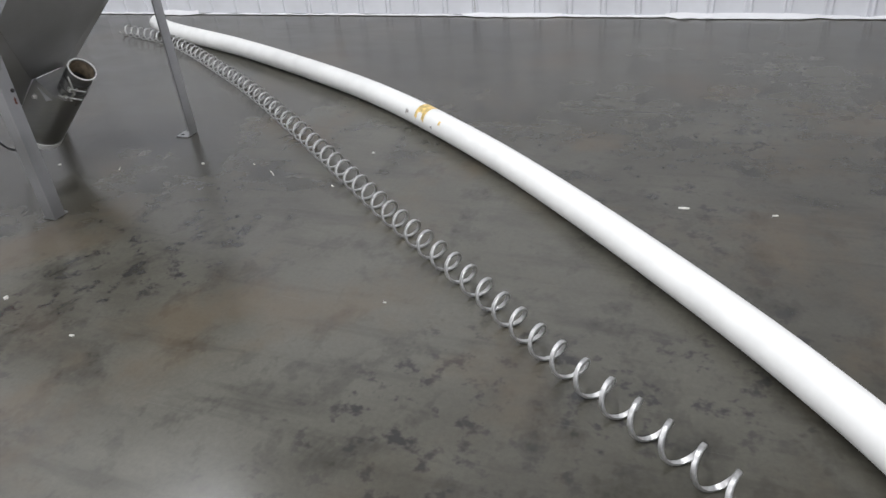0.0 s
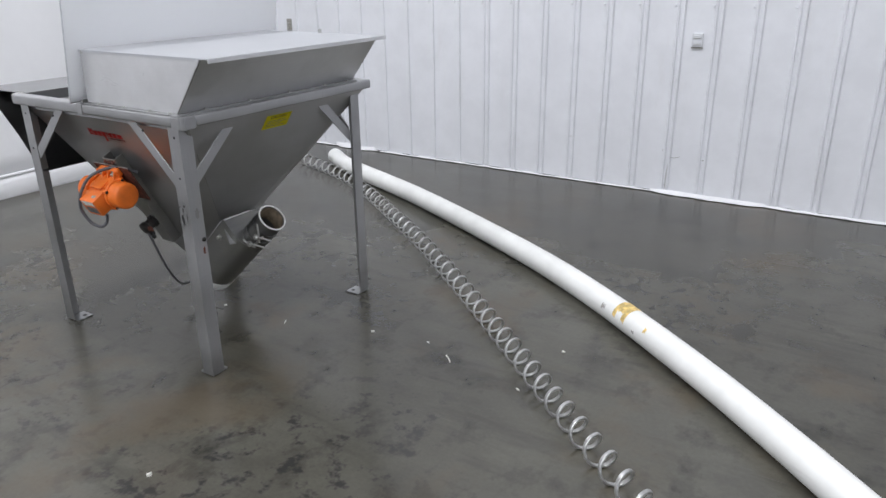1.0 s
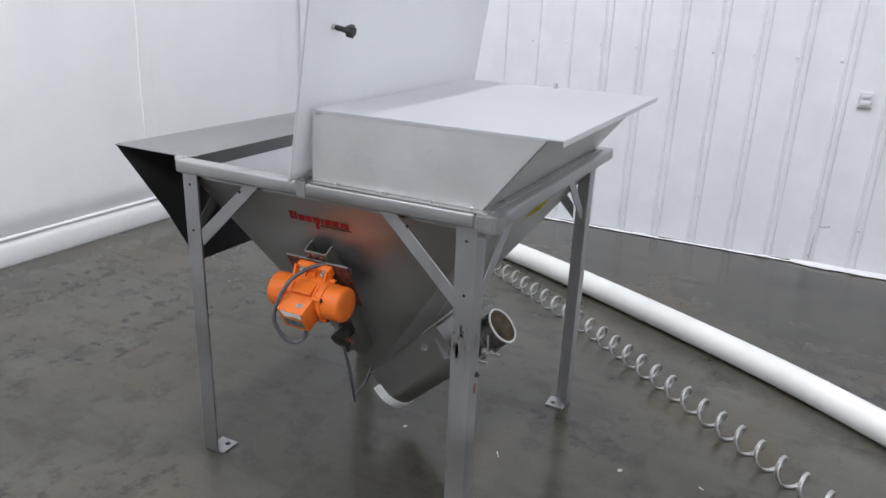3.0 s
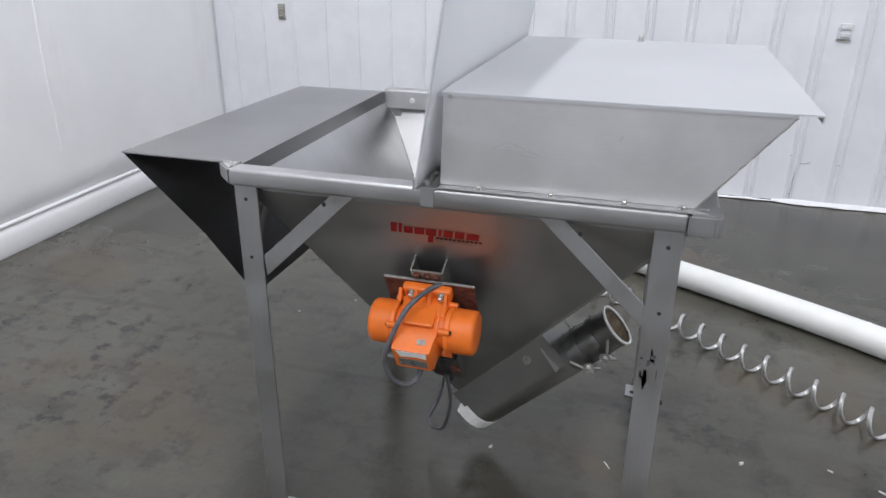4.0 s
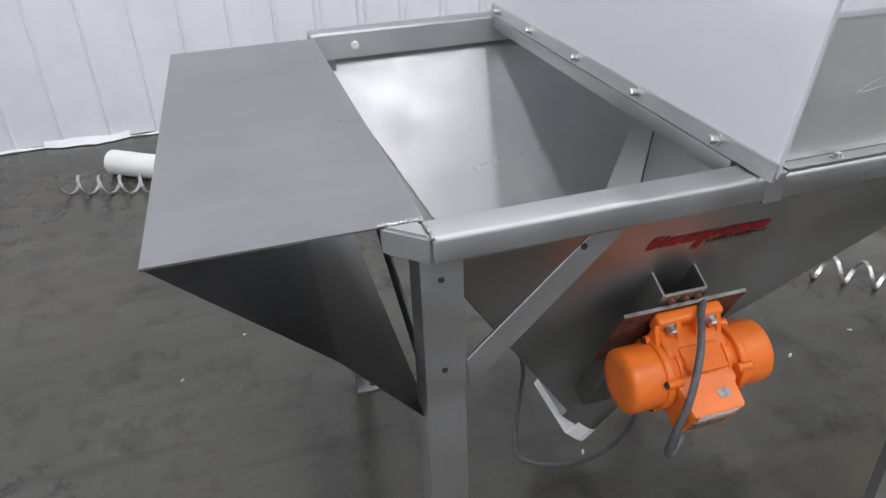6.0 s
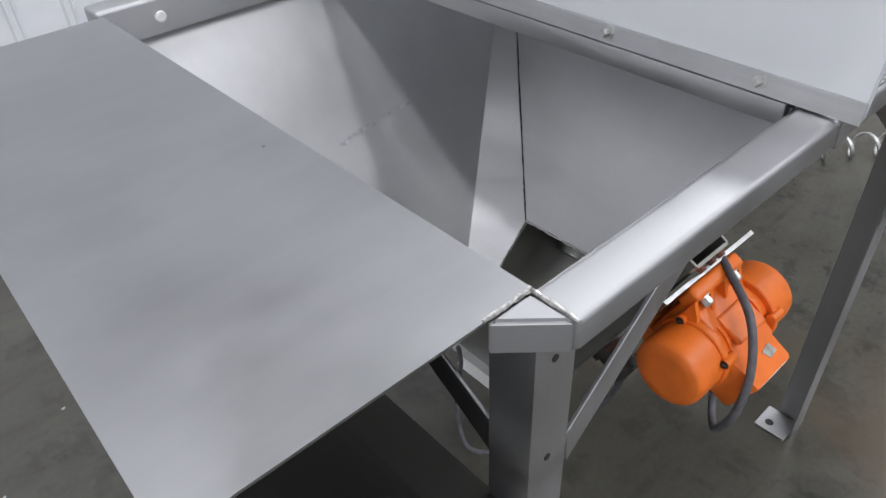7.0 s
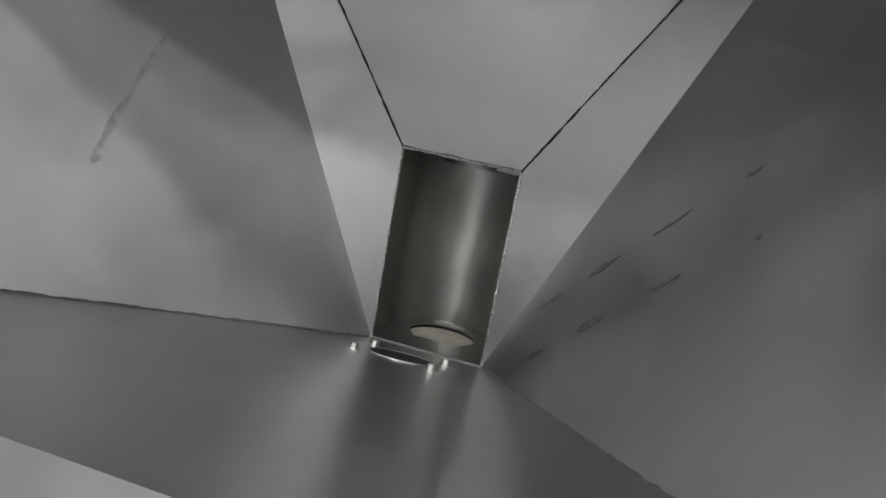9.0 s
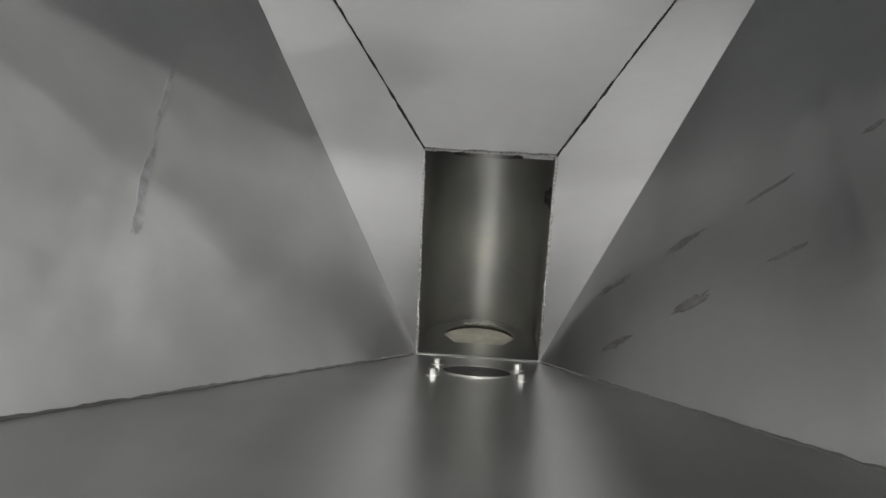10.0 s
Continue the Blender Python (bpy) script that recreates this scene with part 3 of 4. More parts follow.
loops = [i + o[::-1] for i, o in zip(inner, outer)]
rings(bm, loops)
part("trough", bm, STEEL_DARK, hop, "inclined dull stainless trough with a round bottom", smooth=True)
# lower end plate with its round port, and the plate at the upper end


def end_plate(name, s, hole, hole_c, material, t=0.003):
    bm = bmesh.new()
    rim = u_section(s, WID, SIDE)
    n = len(rim)
    c = BC + U * s + DN * hole_c
    ring = []
    for p in rim:
        d = (p - c).normalized()
        ring.append(c + d * hole)
    rings(bm, [rim, ring, [p + U * t for p in ring], [p + U * t for p in rim]], caps=False)
    vs = list(bm.verts)
    a = vs[:n], vs[n:2 * n], vs[2 * n:3 * n], vs[3 * n:]
    for i in range(n):
        j = (i + 1) % n
        if a[0][i].is_valid and a[3][i].is_valid:
            bm.faces.new((a[3][i], a[3][j], a[0][j], a[0][i]))
    return part(name, bm, material, hop)


end_plate("end_plate", 0.0, 0.060, 0.105, STEEL_DARK)
end_plate("end_plate", 0.348, 0.058, 0.125, STEEL_DARK)
bm = slab(bmesh.new(), [BC + U * -0.022 + Vector((0, -WID, 0)), BC + U * -0.022 + Vector((0, WID, 0)), BC + U * 0.0 + Vector((0, WID, 0)), BC + U * 0.0 + Vector((0, -WID, 0))], 0.003)
part("cover_plate", bm, STEEL_DARK, hop)
cc = BC + DN * 0.105
part("port_ring", bead(bmesh.new(), cc + U * 0.004 + DN * 0.058 + Vector((0, -0.03, 0)), cc + U * 0.004 + DN * 0.058 + Vector((0, 0.03, 0)), 0.003), WELD, hop)
# white cap over the lower end
bm = bmesh.new()
rings(bm, [u_section(a, WID + r, SIDE, 0.058) for a, r in ((-0.0565, -0.001), (-0.053, 0.004), (-0.0232, 0.005))])
rings(bm, [u_section(a, WID + 0.0032, SIDE, 0.058) + u_section(a, WID + 0.005, SIDE, 0.058)[::-1] for a in (-0.0232, -0.012)])
part("end_cap", bm, CAP, hop, "white plastic end cap on the trough")
# added disc that catches light behind the port, for the cap's bright inside
part("port_disc", lathe(bmesh.new(), cc - U * 0.016, U, [(0.0, 0.064), (0.010, 0.064), (0.011, 0.060)], 28), PORT_DISC, hop, "pale disc added behind the trough port")
# outlet tube with clamp bands, their steel coloured dark for the floor they mirror
OC = BC + DN * 0.126
bm = lathe(bmesh.new(), OC + U * 0.312, U, [(0.0, 0.062), (0.19, 0.062), (0.196, 0.065), (0.202, 0.065), (0.202, 0.058), (0.0, 0.057)], 36, True)
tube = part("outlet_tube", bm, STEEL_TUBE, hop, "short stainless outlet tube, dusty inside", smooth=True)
part("lining", lathe(bmesh.new(), OC + U * 0.43, U, [(0.0, 0.0565), (0.080, 0.0565), (0.080, 0.0555), (0.004, 0.0550)], 28, True), DUSTY, tube, smooth=True)
part("tube_lip", lathe(bmesh.new(), OC + U * 0.512, U, [(0.0, 0.0655), (0.006, 0.0660), (0.006, 0.0600), (0.0, 0.0600)], 36, True), CAP, tube, "pale worn tube lip", smooth=True)
for s in (0.385, 0.445):
    bm = bmesh.new()
    lathe(bm, OC + U * s, U, [(0.0, 0.0625), (0.0, 0.0665), (0.014, 0.0665), (0.014, 0.0625)], 32, True)
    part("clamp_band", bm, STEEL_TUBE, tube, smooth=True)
part("clamp_bolt", hose(bmesh.new(), [OC + U * 0.38 + Vector((0, -0.060, 0)) + DN * 0.045, OC + U * 0.46 + Vector((0, -0.062, 0)) + DN * 0.050], 0.006, 8, 2), BOLT, tube)
part("clamp_bolt", hose(bmesh.new(), [OC + U * 0.452 + Vector((0, -0.085, 0)) + DN * 0.035, OC + U * 0.452 + Vector((0, -0.03, 0)) + DN * 0.078], 0.005, 8, 2), BOLT, tube)
part("clamp_bolt", hose(bmesh.new(), [OC + U * 0.392 + Vector((0, -0.085, 0)) + DN * 0.035, OC + U * 0.392 + Vector((0, -0.03, 0)) + DN * 0.080], 0.005, 8, 2), BOLT, tube)
for k, lean in ((0.372, 0.018), (0.462, -0.030)):
    e = OC + U * k + Vector((0, -0.074, 0)) + DN * 0.030
    part("clamp_handle", hose(bmesh.new(), [e - DN * 0.036 - U * lean, e, e + DN * 0.030 + U * lean], 0.0042, 8, 3), BOLT, tube)
for k in (0.392, 0.452):
    part("clamp_nut", bolt_mesh(bmesh.new(), OC + U * k + Vector((0, -0.084, 0)) + DN * 0.036, (0, -1, -0.2), 0.011, 0.012), BOLT, tube)
bm = slab(bmesh.new(), [BC + U * 0.318 + DN * 0.02 + Vector((0, -0.098, 0)), BC + U * 0.318 + DN * 0.105 + Vector((0, -0.125, 0)), BC + U * 0.318 + DN * 0.115 + Vector((0, -0.09, 0)), BC + U * 0.318 + DN * 0.03 + Vector((0, -0.05, 0))], 0.004)
part("clamp_bracket", bm, STEEL_LEG, hop)
part("bolt", bolt_mesh(bmesh.new(), BC + U * 0.26 + DN * 0.035 + Vector((0, -WID - 0.003, 0)), (0, -1, 0), 0.009, 0.014), BOLT, hop)
part("bolt", bolt_mesh(bmesh.new(), BC + U * 0.26 + DN * 0.03 + Vector((0, -WID + 0.0, 0)), (0, 1, 0), 0.011, 0.007), SOOT, hop)

# round port with four nuts low on the left wall, and the dark sensor behind it
LW = (Bf - FLc)
LW = Vector((LW.x, 0, LW.z)).normalized()
LN = Vector((-LW.z, 0, LW.x)) * -1
if LN.x > 0:
    LN = -LN
pc = Vector((0.0, YC, 1.04)) + LW * ((0.392 - 1.04) / LW.z)
part("port", lathe(bmesh.new(), pc - LN * 0.0005, -LN, [(0.0, 0.048), (0.0008, 0.048)], 36), SOOT, hop, "dark round port")
part("port_rim", lathe(bmesh.new(), pc, -LN, [(0.0, 0.049), (0.002, 0.049), (0.002, 0.0475), (0.0, 0.0475)], 36, True), BOLT, hop)
for dy in (-0.0575, 0.0575):
    for dl in (-0.05, 0.05):
        part("bolt", bolt_mesh(bmesh.new(), pc + Vector((0, dy, 0)) + LW * dl, -LN, 0.0062, 0.008), BOLT, hop)
# print and sticker
FN = (FRc - FLc).cross(Bf - FLc).normalized()
if FN.y > 0:
    FN = -FN


def on_front(x, z, lift=0.0045):
    f = (1.04 - z) / (1.04 - 0.259)
    return Vector((x, 0.048 + f * (0.457 - 0.048), z)) + FN * lift


def decal(name, quads, place, material, parent):
    bm = bmesh.new()
    for q in quads:
        vs = [bm.verts.new(place(*p)) for p in q]
        bm.faces.new(vs)
    bmesh.ops.solidify(bm, geom=list(bm.faces), thickness=0.0004)
    return part(name, bm, material, parent)


def bar(x, z, w, h, lean=0.2):
    return [(x, z), (x + w, z), (x + w + lean * h, z + h), (x + lean * h, z + h)]


lg = [bar(0.366, 0.931, 0.016, 0.030), bar(0.386, 0.931, 0.008, 0.030), bar(0.399, 0.931, 0.023, 0.021), bar(0.426, 0.931, 0.024, 0.021), bar(0.456, 0.908, 0.013, 0.022),
      bar(0.454, 0.931, 0.026, 0.021), bar(0.485, 0.931, 0.008, 0.021), bar(0.498, 0.931, 0.023, 0.021), bar(0.525, 0.931, 0.024, 0.021), bar(0.554, 0.931, 0.030, 0.019)]
decal("maker_print", lg, on_front, RED, hop)
decal("maker_print", [bar(0.478 + 0.0105 * k, 0.9215, 0.0078, 0.006) for k in range(11)], on_front, RED_DIM, hop)
decal("maker_print", [bar(0.478, 0.914, 0.095, 0.0022)], on_front, SMUDGE, hop)


def on_right(y, z, lift=0.0045):
    f = (1.04 - z) / (1.04 - 0.496)
    n = Vector((0.547, 0, -0.385)).normalized()
    return Vector((1.058 + f * (0.674 - 1.058), y, z)) + n * lift


decal("caution_sticker", [[(0.462, 0.944), (0.610, 0.944), (0.610, 1.006), (0.462, 1.006)]], on_right, YELLOW, hop)
decal("caution_lines", [[(0.475, z), (0.475 + w, z), (0.475 + w, z + 0.0022), (0.475, z + 0.0022)] for z, w in ((0.978, 0.11), (0.970, 0.12), (0.962, 0.09), (0.954, 0.115))],
      lambda y, z: on_right(y, z, 0.0052), SMUDGE, hop)
txt = bpy.data.curves.new("caution_word", "FONT")
txt.body, txt.size, txt.align_x, txt.align_y = "CAUTION", 0.021, "CENTER", "CENTER"
tob = new("caution_word", txt)
ux, un = Vector((0, 1, 0)), Vector((0.547, 0, -0.385)).normalized()
uy = un.cross(ux)
o = on_right(0.536, 0.9955, 0.0062)
tob.parent = hop
tob.matrix_parent_inverse = Matrix.Translation(-BASE[hop.name])
tob.matrix_basis = Matrix(((ux.x, uy.x, un.x, o.x), (ux.y, uy.y, un.y, o.y), (ux.z, uy.z, un.z, o.z), (0, 0, 0, 1)))
txt.materials.append(INK)

# ---- hood over the rear half of the rim ----
hx0, hx1, hz0, hz1 = 0.512, 1.040, 1.086, 1.283
ty0, ty1 = 0.029, 1.016
part("hood_front", slab(bmesh.new(), [(hx0, ty0, hz0), (hx1, ty0, hz0), (1.196, ty0, hz1), (0.518, ty0, hz1)], 0.003), STEEL, hop, "brushed stainless hood front")
part("hood_back", slab(bmesh.new(), [(hx0, ty1, hz0), (hx1, ty1, hz0), (1.196, ty1, hz1), (0.518, ty1, hz1)], -0.003), STEEL, hop)
part("hood_side", slab(bmesh.new(), [(hx1, ty0, hz0), (hx1, ty1, hz0), (1.196, ty1, hz1), (1.196, ty0, hz1)], 0.003), STEEL, hop)
bm = slab(bmesh.new(), [(0.514, 0.023, hz1 + 0.0005), (1.240, 0.023, hz1 + 0.0005), (1.240, 1.022, hz1 + 0.0005), (0.514, 1.022, hz1 + 0.0005)], 0.0035)
part("hood_top", bm, FROST, hop, "frosted white plastic hood top")
part("hood_hem", box(bmesh.new(), 1.2375, 1.2405, 0.023, 1.022, hz1 - 0.011, hz1 + 0.0002), STEEL, hop)
part("hood_hem", box(bmesh.new(), 0.514, 1.196, 0.0215, 0.0235, hz1 - 0.004, hz1 + 0.003), FROST, hop)
part("hood_side", slab(bmesh.new(), [(hx0, ty0, hz0), (hx0, ty1, hz0), (0.518, ty1, hz1), (0.518, ty0, hz1)], 0.003), STEEL, hop)
part("hood_flange", box(bmesh.new(), hx0, 1.066, 0.004, 0.0285, H + 0.0005, H + 0.005, 0.001), STEEL_X, hop)
part("hood_flange", box(bmesh.new(), 1.0435, 1.070, 0.031, ty1, H + 0.0005, H + 0.005, 0.001), STEEL_LEG, hop)
part("weld_seam", bead(bmesh.new(), (1.042, 0.028, hz0), (1.197, 0.028, hz1 - 0.004), 0.0022), STEEL_DARK, hop)
for x in (0.60, 0.755, 0.905, 1.02):
    part("bolt", bolt_mesh(bmesh.new(), (x, 0.013, H + 0.005), (0, 0, 1), 0.0058, 0.006), BOLT, hop)
for y in (0.14, 0.36, 0.58, 0.80, 0.96):
    part("bolt", bolt_mesh(bmesh.new(), (1.057, y, H + 0.005), (0, 0, 1), 0.0058, 0.006), BOLT, hop)
part("bolt", bolt_mesh(bmesh.new(), (0.875, 1.0, hz1 + 0.004), (0, 0, 1), 0.008, 0.016), BOLT, hop)
part("bolt", bolt_mesh(bmesh.new(), (0.535, 0.0235, hz1 - 0.004), (0, -1, 0), 0.0045, 0.004), BOLT, hop)
for x, z, lean, l, w in ((0.640, 1.182, 0.42, 0.022, 0.0022), (0.676, 1.186, -0.34, 0.030, 0.0026), (0.712, 1.172, -0.25, 0.024, 0.0030), (0.655, 1.174, 0.10, 0.030, 0.0016), (0.700, 1.163, -0.10, 0.020, 0.0020), (0.885, 1.215, 1.4, 0.008, 0.0030)):
    part("hand_mark", ragged((x, ty0 - 0.0034, z), (1, 0, lean), (-lean, 0, 1), l, w, 18), HAND, hop)
# cross bar under the hood edge
part("cross_bar", box(bmesh.new(), 0.4625, 0.496, 0.0625, 1.027, 1.051, 1.0812, 0.003, 2), STEEL_X, hop, smooth=True)
part("gusset", slab(bmesh.new(), [(0.470, 0.061, 1.030), (0.490, 0.061, 1.030), (0.490, 0.075, 1.074), (0.470, 0.061, 1.074)], 0.003), STEEL_LEG, hop)

# tall access door standing open, leaning back on the hood
TILT = math.radians(9.2)
DU = Vector((math.sin(TILT), 0, math.cos(TILT)))
DNn = Vector((math.cos(TILT), 0, -math.sin(TILT)))
D0 = Vector((0.4695, 0, 1.088))
LEN, ya, yb, CR = 0.535, -0.022, 1.09, 0.048


def door_pts():
    out = [(ya, 0.0), (yb, 0.0)]
    for cy, a0 in ((yb - CR, 0), (ya + CR, 90)):
        for k in range(7):
            a = radians(a0 + 15 * k)
            out.append((cy + CR * math.cos(a), LEN - CR + CR * math.sin(a)))
    return out


bm = slab(bmesh.new(), [D0 + DU * b + Vector((0, a, 0)) for a, b in door_pts()], 0.0025)
door = part("access_door", bm, DOOR, hop, "tall open frosted plastic access door with rounded corners")
part("door_edge", slab(bmesh.new(), [D0 + DU * b + Vector((0, a, 0)) - DNn * e for a, b, e in ((ya - 0.001, 0.004, 0.002), (ya - 0.001, LEN - CR, 0.002), (ya - 0.001, LEN - CR, -0.003), (ya - 0.001, 0.004, -0.003))], 0.0025), FROST, door)
bm = bmesh.new()
rings(bm, [[D0 - DNn * c + DU * b + Vector((0, a, 0)) for b, c in ((-0.006, 0.0005), (-0.006, 0.0055), (0.020, 0.0055), (0.020, 0.0005))] for a in (ya, yb - 0.05)])
part("hinge_strip", bm, STEEL_STRIP, door, "bolted stainless hinge strip")
for y in (0.103, 0.331, 0.56, 0.79, 0.985):
    part("bolt", bolt_mesh(bmesh.new(), D0 - DNn * 0.0055 + DU * 0.009 + Vector((0, y, 0)), -DNn, 0.0068, 0.013), BOLT, door)
kp = D0 + DU * 0.419 + Vector((0, 0.098, 0))
part("knob_stem", lathe(bmesh.new(), kp - DNn * 0.001, DNn, [(0.012, 0.0075), (0.042, 0.0075), (0.042, 0.009), (0.052, 0.009)], 16), SOOT, door, smooth=True)
part("knob_boss", lathe(bmesh.new(), kp - DNn * 0.001, DNn, [(0, 0.011), (0.003, 0.011), (0.004, 0.0065), (0.020, 0.0065)], 16), BOLT, door, smooth=True)
bm = bmesh.new()
ax, bx = axes_for(DNn)
loops = []
for s, r in ((0.050, 0.010), (0.053, 0.0165), (0.066, 0.0165), (0.070, 0.011)):
    loops.append([kp + DNn * s + (ax * math.cos(2 * math.pi * k / 42) + bx * math.sin(2 * math.pi * k / 42)) * r * (1 + 0.12 * math.cos(7 * 2 * math.pi * k / 42)) for k in range(42)])
rings(bm, loops)
part("knob", bm, BLACK, door, "black star grip knob", smooth=True)
# hinge knuckles between door and hood
for y in (0.02, 0.045, 0.07):
    part("hinge_knuckle", hose(bmesh.new(), [(0.484, y, 1.088), (0.484, y + 0.02, 1.088)], 0.006, 10, 2), BOLT, door)
part("hinge_leaf", box(bmesh.new(), 0.484, 0.508, -0.002, 0.11, 1.0805, 1.0835), STEEL_LEG, door)
part("hinge_clip", box(bmesh.new(), 0.474, 0.505, -0.0022, 0.004, 1.040, 1.0828, 0.001), STEEL_LEG, hop)

# ---- vibrator motor on its channel ----
MC = Vector((0.461, 0.072, 0.699))
MV = Vector((0, 0.463, -0.886))
MM = Matrix(((1, MV.x, FN.x, MC.x), (0, MV.y, FN.y, MC.y), (0, MV.z, FN.z, MC.z), (0, 0, 0, 1)))


def mpart(name, bm, material, parent, label="", smooth=False):
    bm.transform(MM)
    return part(name, bm, material, parent, label, smooth)


bm = lathe(bmesh.new(), (-0.066, 0, 0), (1, 0, 0), [(0, 0.049), (0.132, 0.049)], 40)
motor = mpart("vibrator_motor", bm, ORANGE, hop, "orange vibrator motor with grey cable", True)
for c in (-0.044, -0.016, 0.0, 0.016, 0.044):
    mpart("rib", lathe(bmesh.new(), (c - 0.002, 0, 0), (1, 0, 0), [(0, 0.053), (0.004, 0.053)], 40), ORANGE, motor)
mpart("terminal_pad", box(bmesh.new(), -0.036, 0.036, -0.056, -0.046, -0.016, 0.034, 0.004), ORANGE, motor)
mpart("saddle", box(bmesh.new(), -0.058, 0.058, -0.052, 0.052, -0.066, 0.0, 0.008, 3), ORANGE, motor, smooth=True)
for s in (-1, 1):
    bm = lathe(bmesh.new(), (s * 0.070, 0, 0), (s, 0, 0), [(0, 0.0555), (0.050, 0.0555), (0.058, 0.054), (0.0625, 0.049), (0.064, 0.032)], 44)
    mpart("end_cover", bm, ORANGE, motor, smooth=True)
    bm = lathe(bmesh.new(), (s * 0.062, 0, 0), (s, 0, 0), [(0, 0.0585), (0.002, 0.0605), (0.011, 0.0605), (0.013, 0.0585)], 44)
    for ang in (50, 140, 230, 320):
        c, d = 0.0595 * math.cos(radians(ang)), 0.0595 * math.sin(radians(ang))
        lathe(bm, (s * 0.052, c, d), (s, 0, 0), [(0, 0.008), (0.026, 0.008)], 12)
    mpart("flange", bm, ORANGE, motor, smooth=True)
    for ang in (50, 140, 230):
        c, d = 0.0595 * math.cos(radians(ang)), 0.0595 * math.sin(radians(ang))
        mpart("screw", bolt_mesh(bmesh.new(), (s * 0.078, c, d), (s, 0, 0), 0.0042, 0.003), SOOT, motor)
    bm = box(bmesh.new(), -0.062, 0.062, s * 0.060 - 0.020, s * 0.060 + 0.018, -0.074, -0.050, 0.007, 3)
    for cx in (-0.058, -0.018, 0.018, 0.058):
        slab(bm, [(cx - 0.004, s * 0.076, -0.052), (cx - 0.004, s * 0.030, -0.004), (cx - 0.004, s * 0.030, -0.052)], 0.008)
    mpart("foot", bm, ORANGE, motor, smooth=True)
    for cx in (-0.038, 0.038):
        mpart("bolt", bolt_mesh(bmesh.new(), (cx, s * 0.064, -0.0505), (0, 0, 1), 0.0085, 0.013), BOLT, motor)
bm = bmesh.new()
rings(bm, [[Vector((a * f - 0.005, 0.004 + b * f, c)) for a, b in ((-0.048, -0.040), (0.048, -0.040), (0.050, -0.034), (0.050, 0.036), (0.044, 0.042), (-0.044, 0.042), (-0.050, 0.036), (-0.050, -0.034))] for c, f in ((0.028, 1.12), (0.052, 1.06), (0.056, 1.0), (0.092, 0.98), (0.097, 0.92))])
mpart("junction_box", bm, ORANGE, motor, smooth=True)
mpart("name_plate", box(bmesh.new(), -0.040, 0.030, 0.002, 0.032, 0.0972, 0.0980), TAG, motor, "scuffed grey name plate")
mpart("torn_label", slab(bmesh.new(), [(-0.042, -0.030, 0.0974), (0.034, -0.031, 0.0974), (0.032, -0.008, 0.0974), (0.008, -0.012, 0.0974), (-0.034, -0.006, 0.0974)], 0.0006), CAP, motor, "torn white paper label")
mpart("torn_label", slab(bmesh.new(), [(0.002, -0.0362, 0.064), (0.024, -0.0362, 0.060), (0.028, -0.0362, 0.076), (0.008, -0.0362, 0.078)], 0.0008), SMUDGE, motor)
plate = mpart("mount_plate", box(bmesh.new(), -0.116, 0.116, -0.080, 0.094, -0.081, -0.0745, 0.001), RUST, hop, "rusty steel mounting plate")
mpart("plate_edge", box(bmesh.new(), -0.116, 0.116, -0.0815, -0.0802, -0.081, -0.0745), BOLT, plate)
bm = bmesh.new()
wc = -0.1345
prof = [(-0.042, wc), (-0.042, -0.090), (-0.038, -0.086), (0.038, -0.086), (0.042, -0.090), (0.042, wc), (0.038, wc), (0.038, -0.091), (-0.038, -0.091), (-0.038, wc)]
rings(bm, [[Vector((-0.006 + a, v, c)) for a, c in prof] for v in (-0.104, 0.1, 0.390)])
ch = mpart("mount_channel", bm, STEEL_DARK, hop, "steel channel welded to the front wall")
for cx in (-0.024, 0.002, 0.026):
    mpart("bolt", bolt_mesh(bmesh.new(), (-0.006 + cx, -0.091, -0.0855), (0, 0, 1), 0.0065, 0.006), RUST, ch)
bm = lathe(bmesh.new(), (0.004, 0.250, -0.0855), (0, 0, 1), [(0, 0.030), (0.012, 0.030), (0.012, 0.024), (0.040, 0.024), (0.044, 0.030), (0.062, 0.030), (0.066, 0.022)], 20)
fit_ob = mpart("pipe_fitting", bm, SOOT, hop, "dark cast fitting on the channel", True)
mpart("gland", lathe(bmesh.new(), (0.010, 0.270, -0.040), (0.3, 1, 0.2), [(0, 0.014), (0.022, 0.014), (0.024, 0.009), (0.040, 0.009)], 12), BLACK, fit_ob, smooth=True)
mpart("valve_tip", lathe(bmesh.new(), (0.028, 0.245, -0.035), (1, 0.1, 0.2), [(0, 0.010), (0.014, 0.010), (0.016, 0.005), (0.030, 0.005)], 10), RUST, fit_ob, smooth=True)

# cables
cab = [(0.540, 0.170, 0.770), (0.520, 0.130, 0.792), (0.478, 0.085, 0.801), (0.437, 0.020, 0.774), (0.408, -0.012, 0.715), (0.389, -0.018, 0.657), (0.387, -0.010, 0.615), (0.403, 0.010, 0.567), (0.433, 0.030, 0.551), (0.453, 0.045, 0.569), (0.458, 0.052, 0.605)]
part("power_cable", hose(bmesh.new(), cab, 0.0064, 12, 8), CABLE, hop, "thick grey power cable", smooth=True)
cab = [(0.477, 0.215, 0.479), (0.479, 0.250, 0.367), (0.456, 0.300, 0.264), (0.418, 0.370, 0.168), (0.365, 0.440, 0.115), (0.336, 0.500, 0.099), (0.351, 0.550, 0.137), (0.367, 0.570, 0.218), (0.369, 0.556, 0.312), (0.362, 0.554, 0.372)]
part("power_cable", hose(bmesh.new(), cab, 0.0055, 10, 8), CABLE, hop, smooth=True)

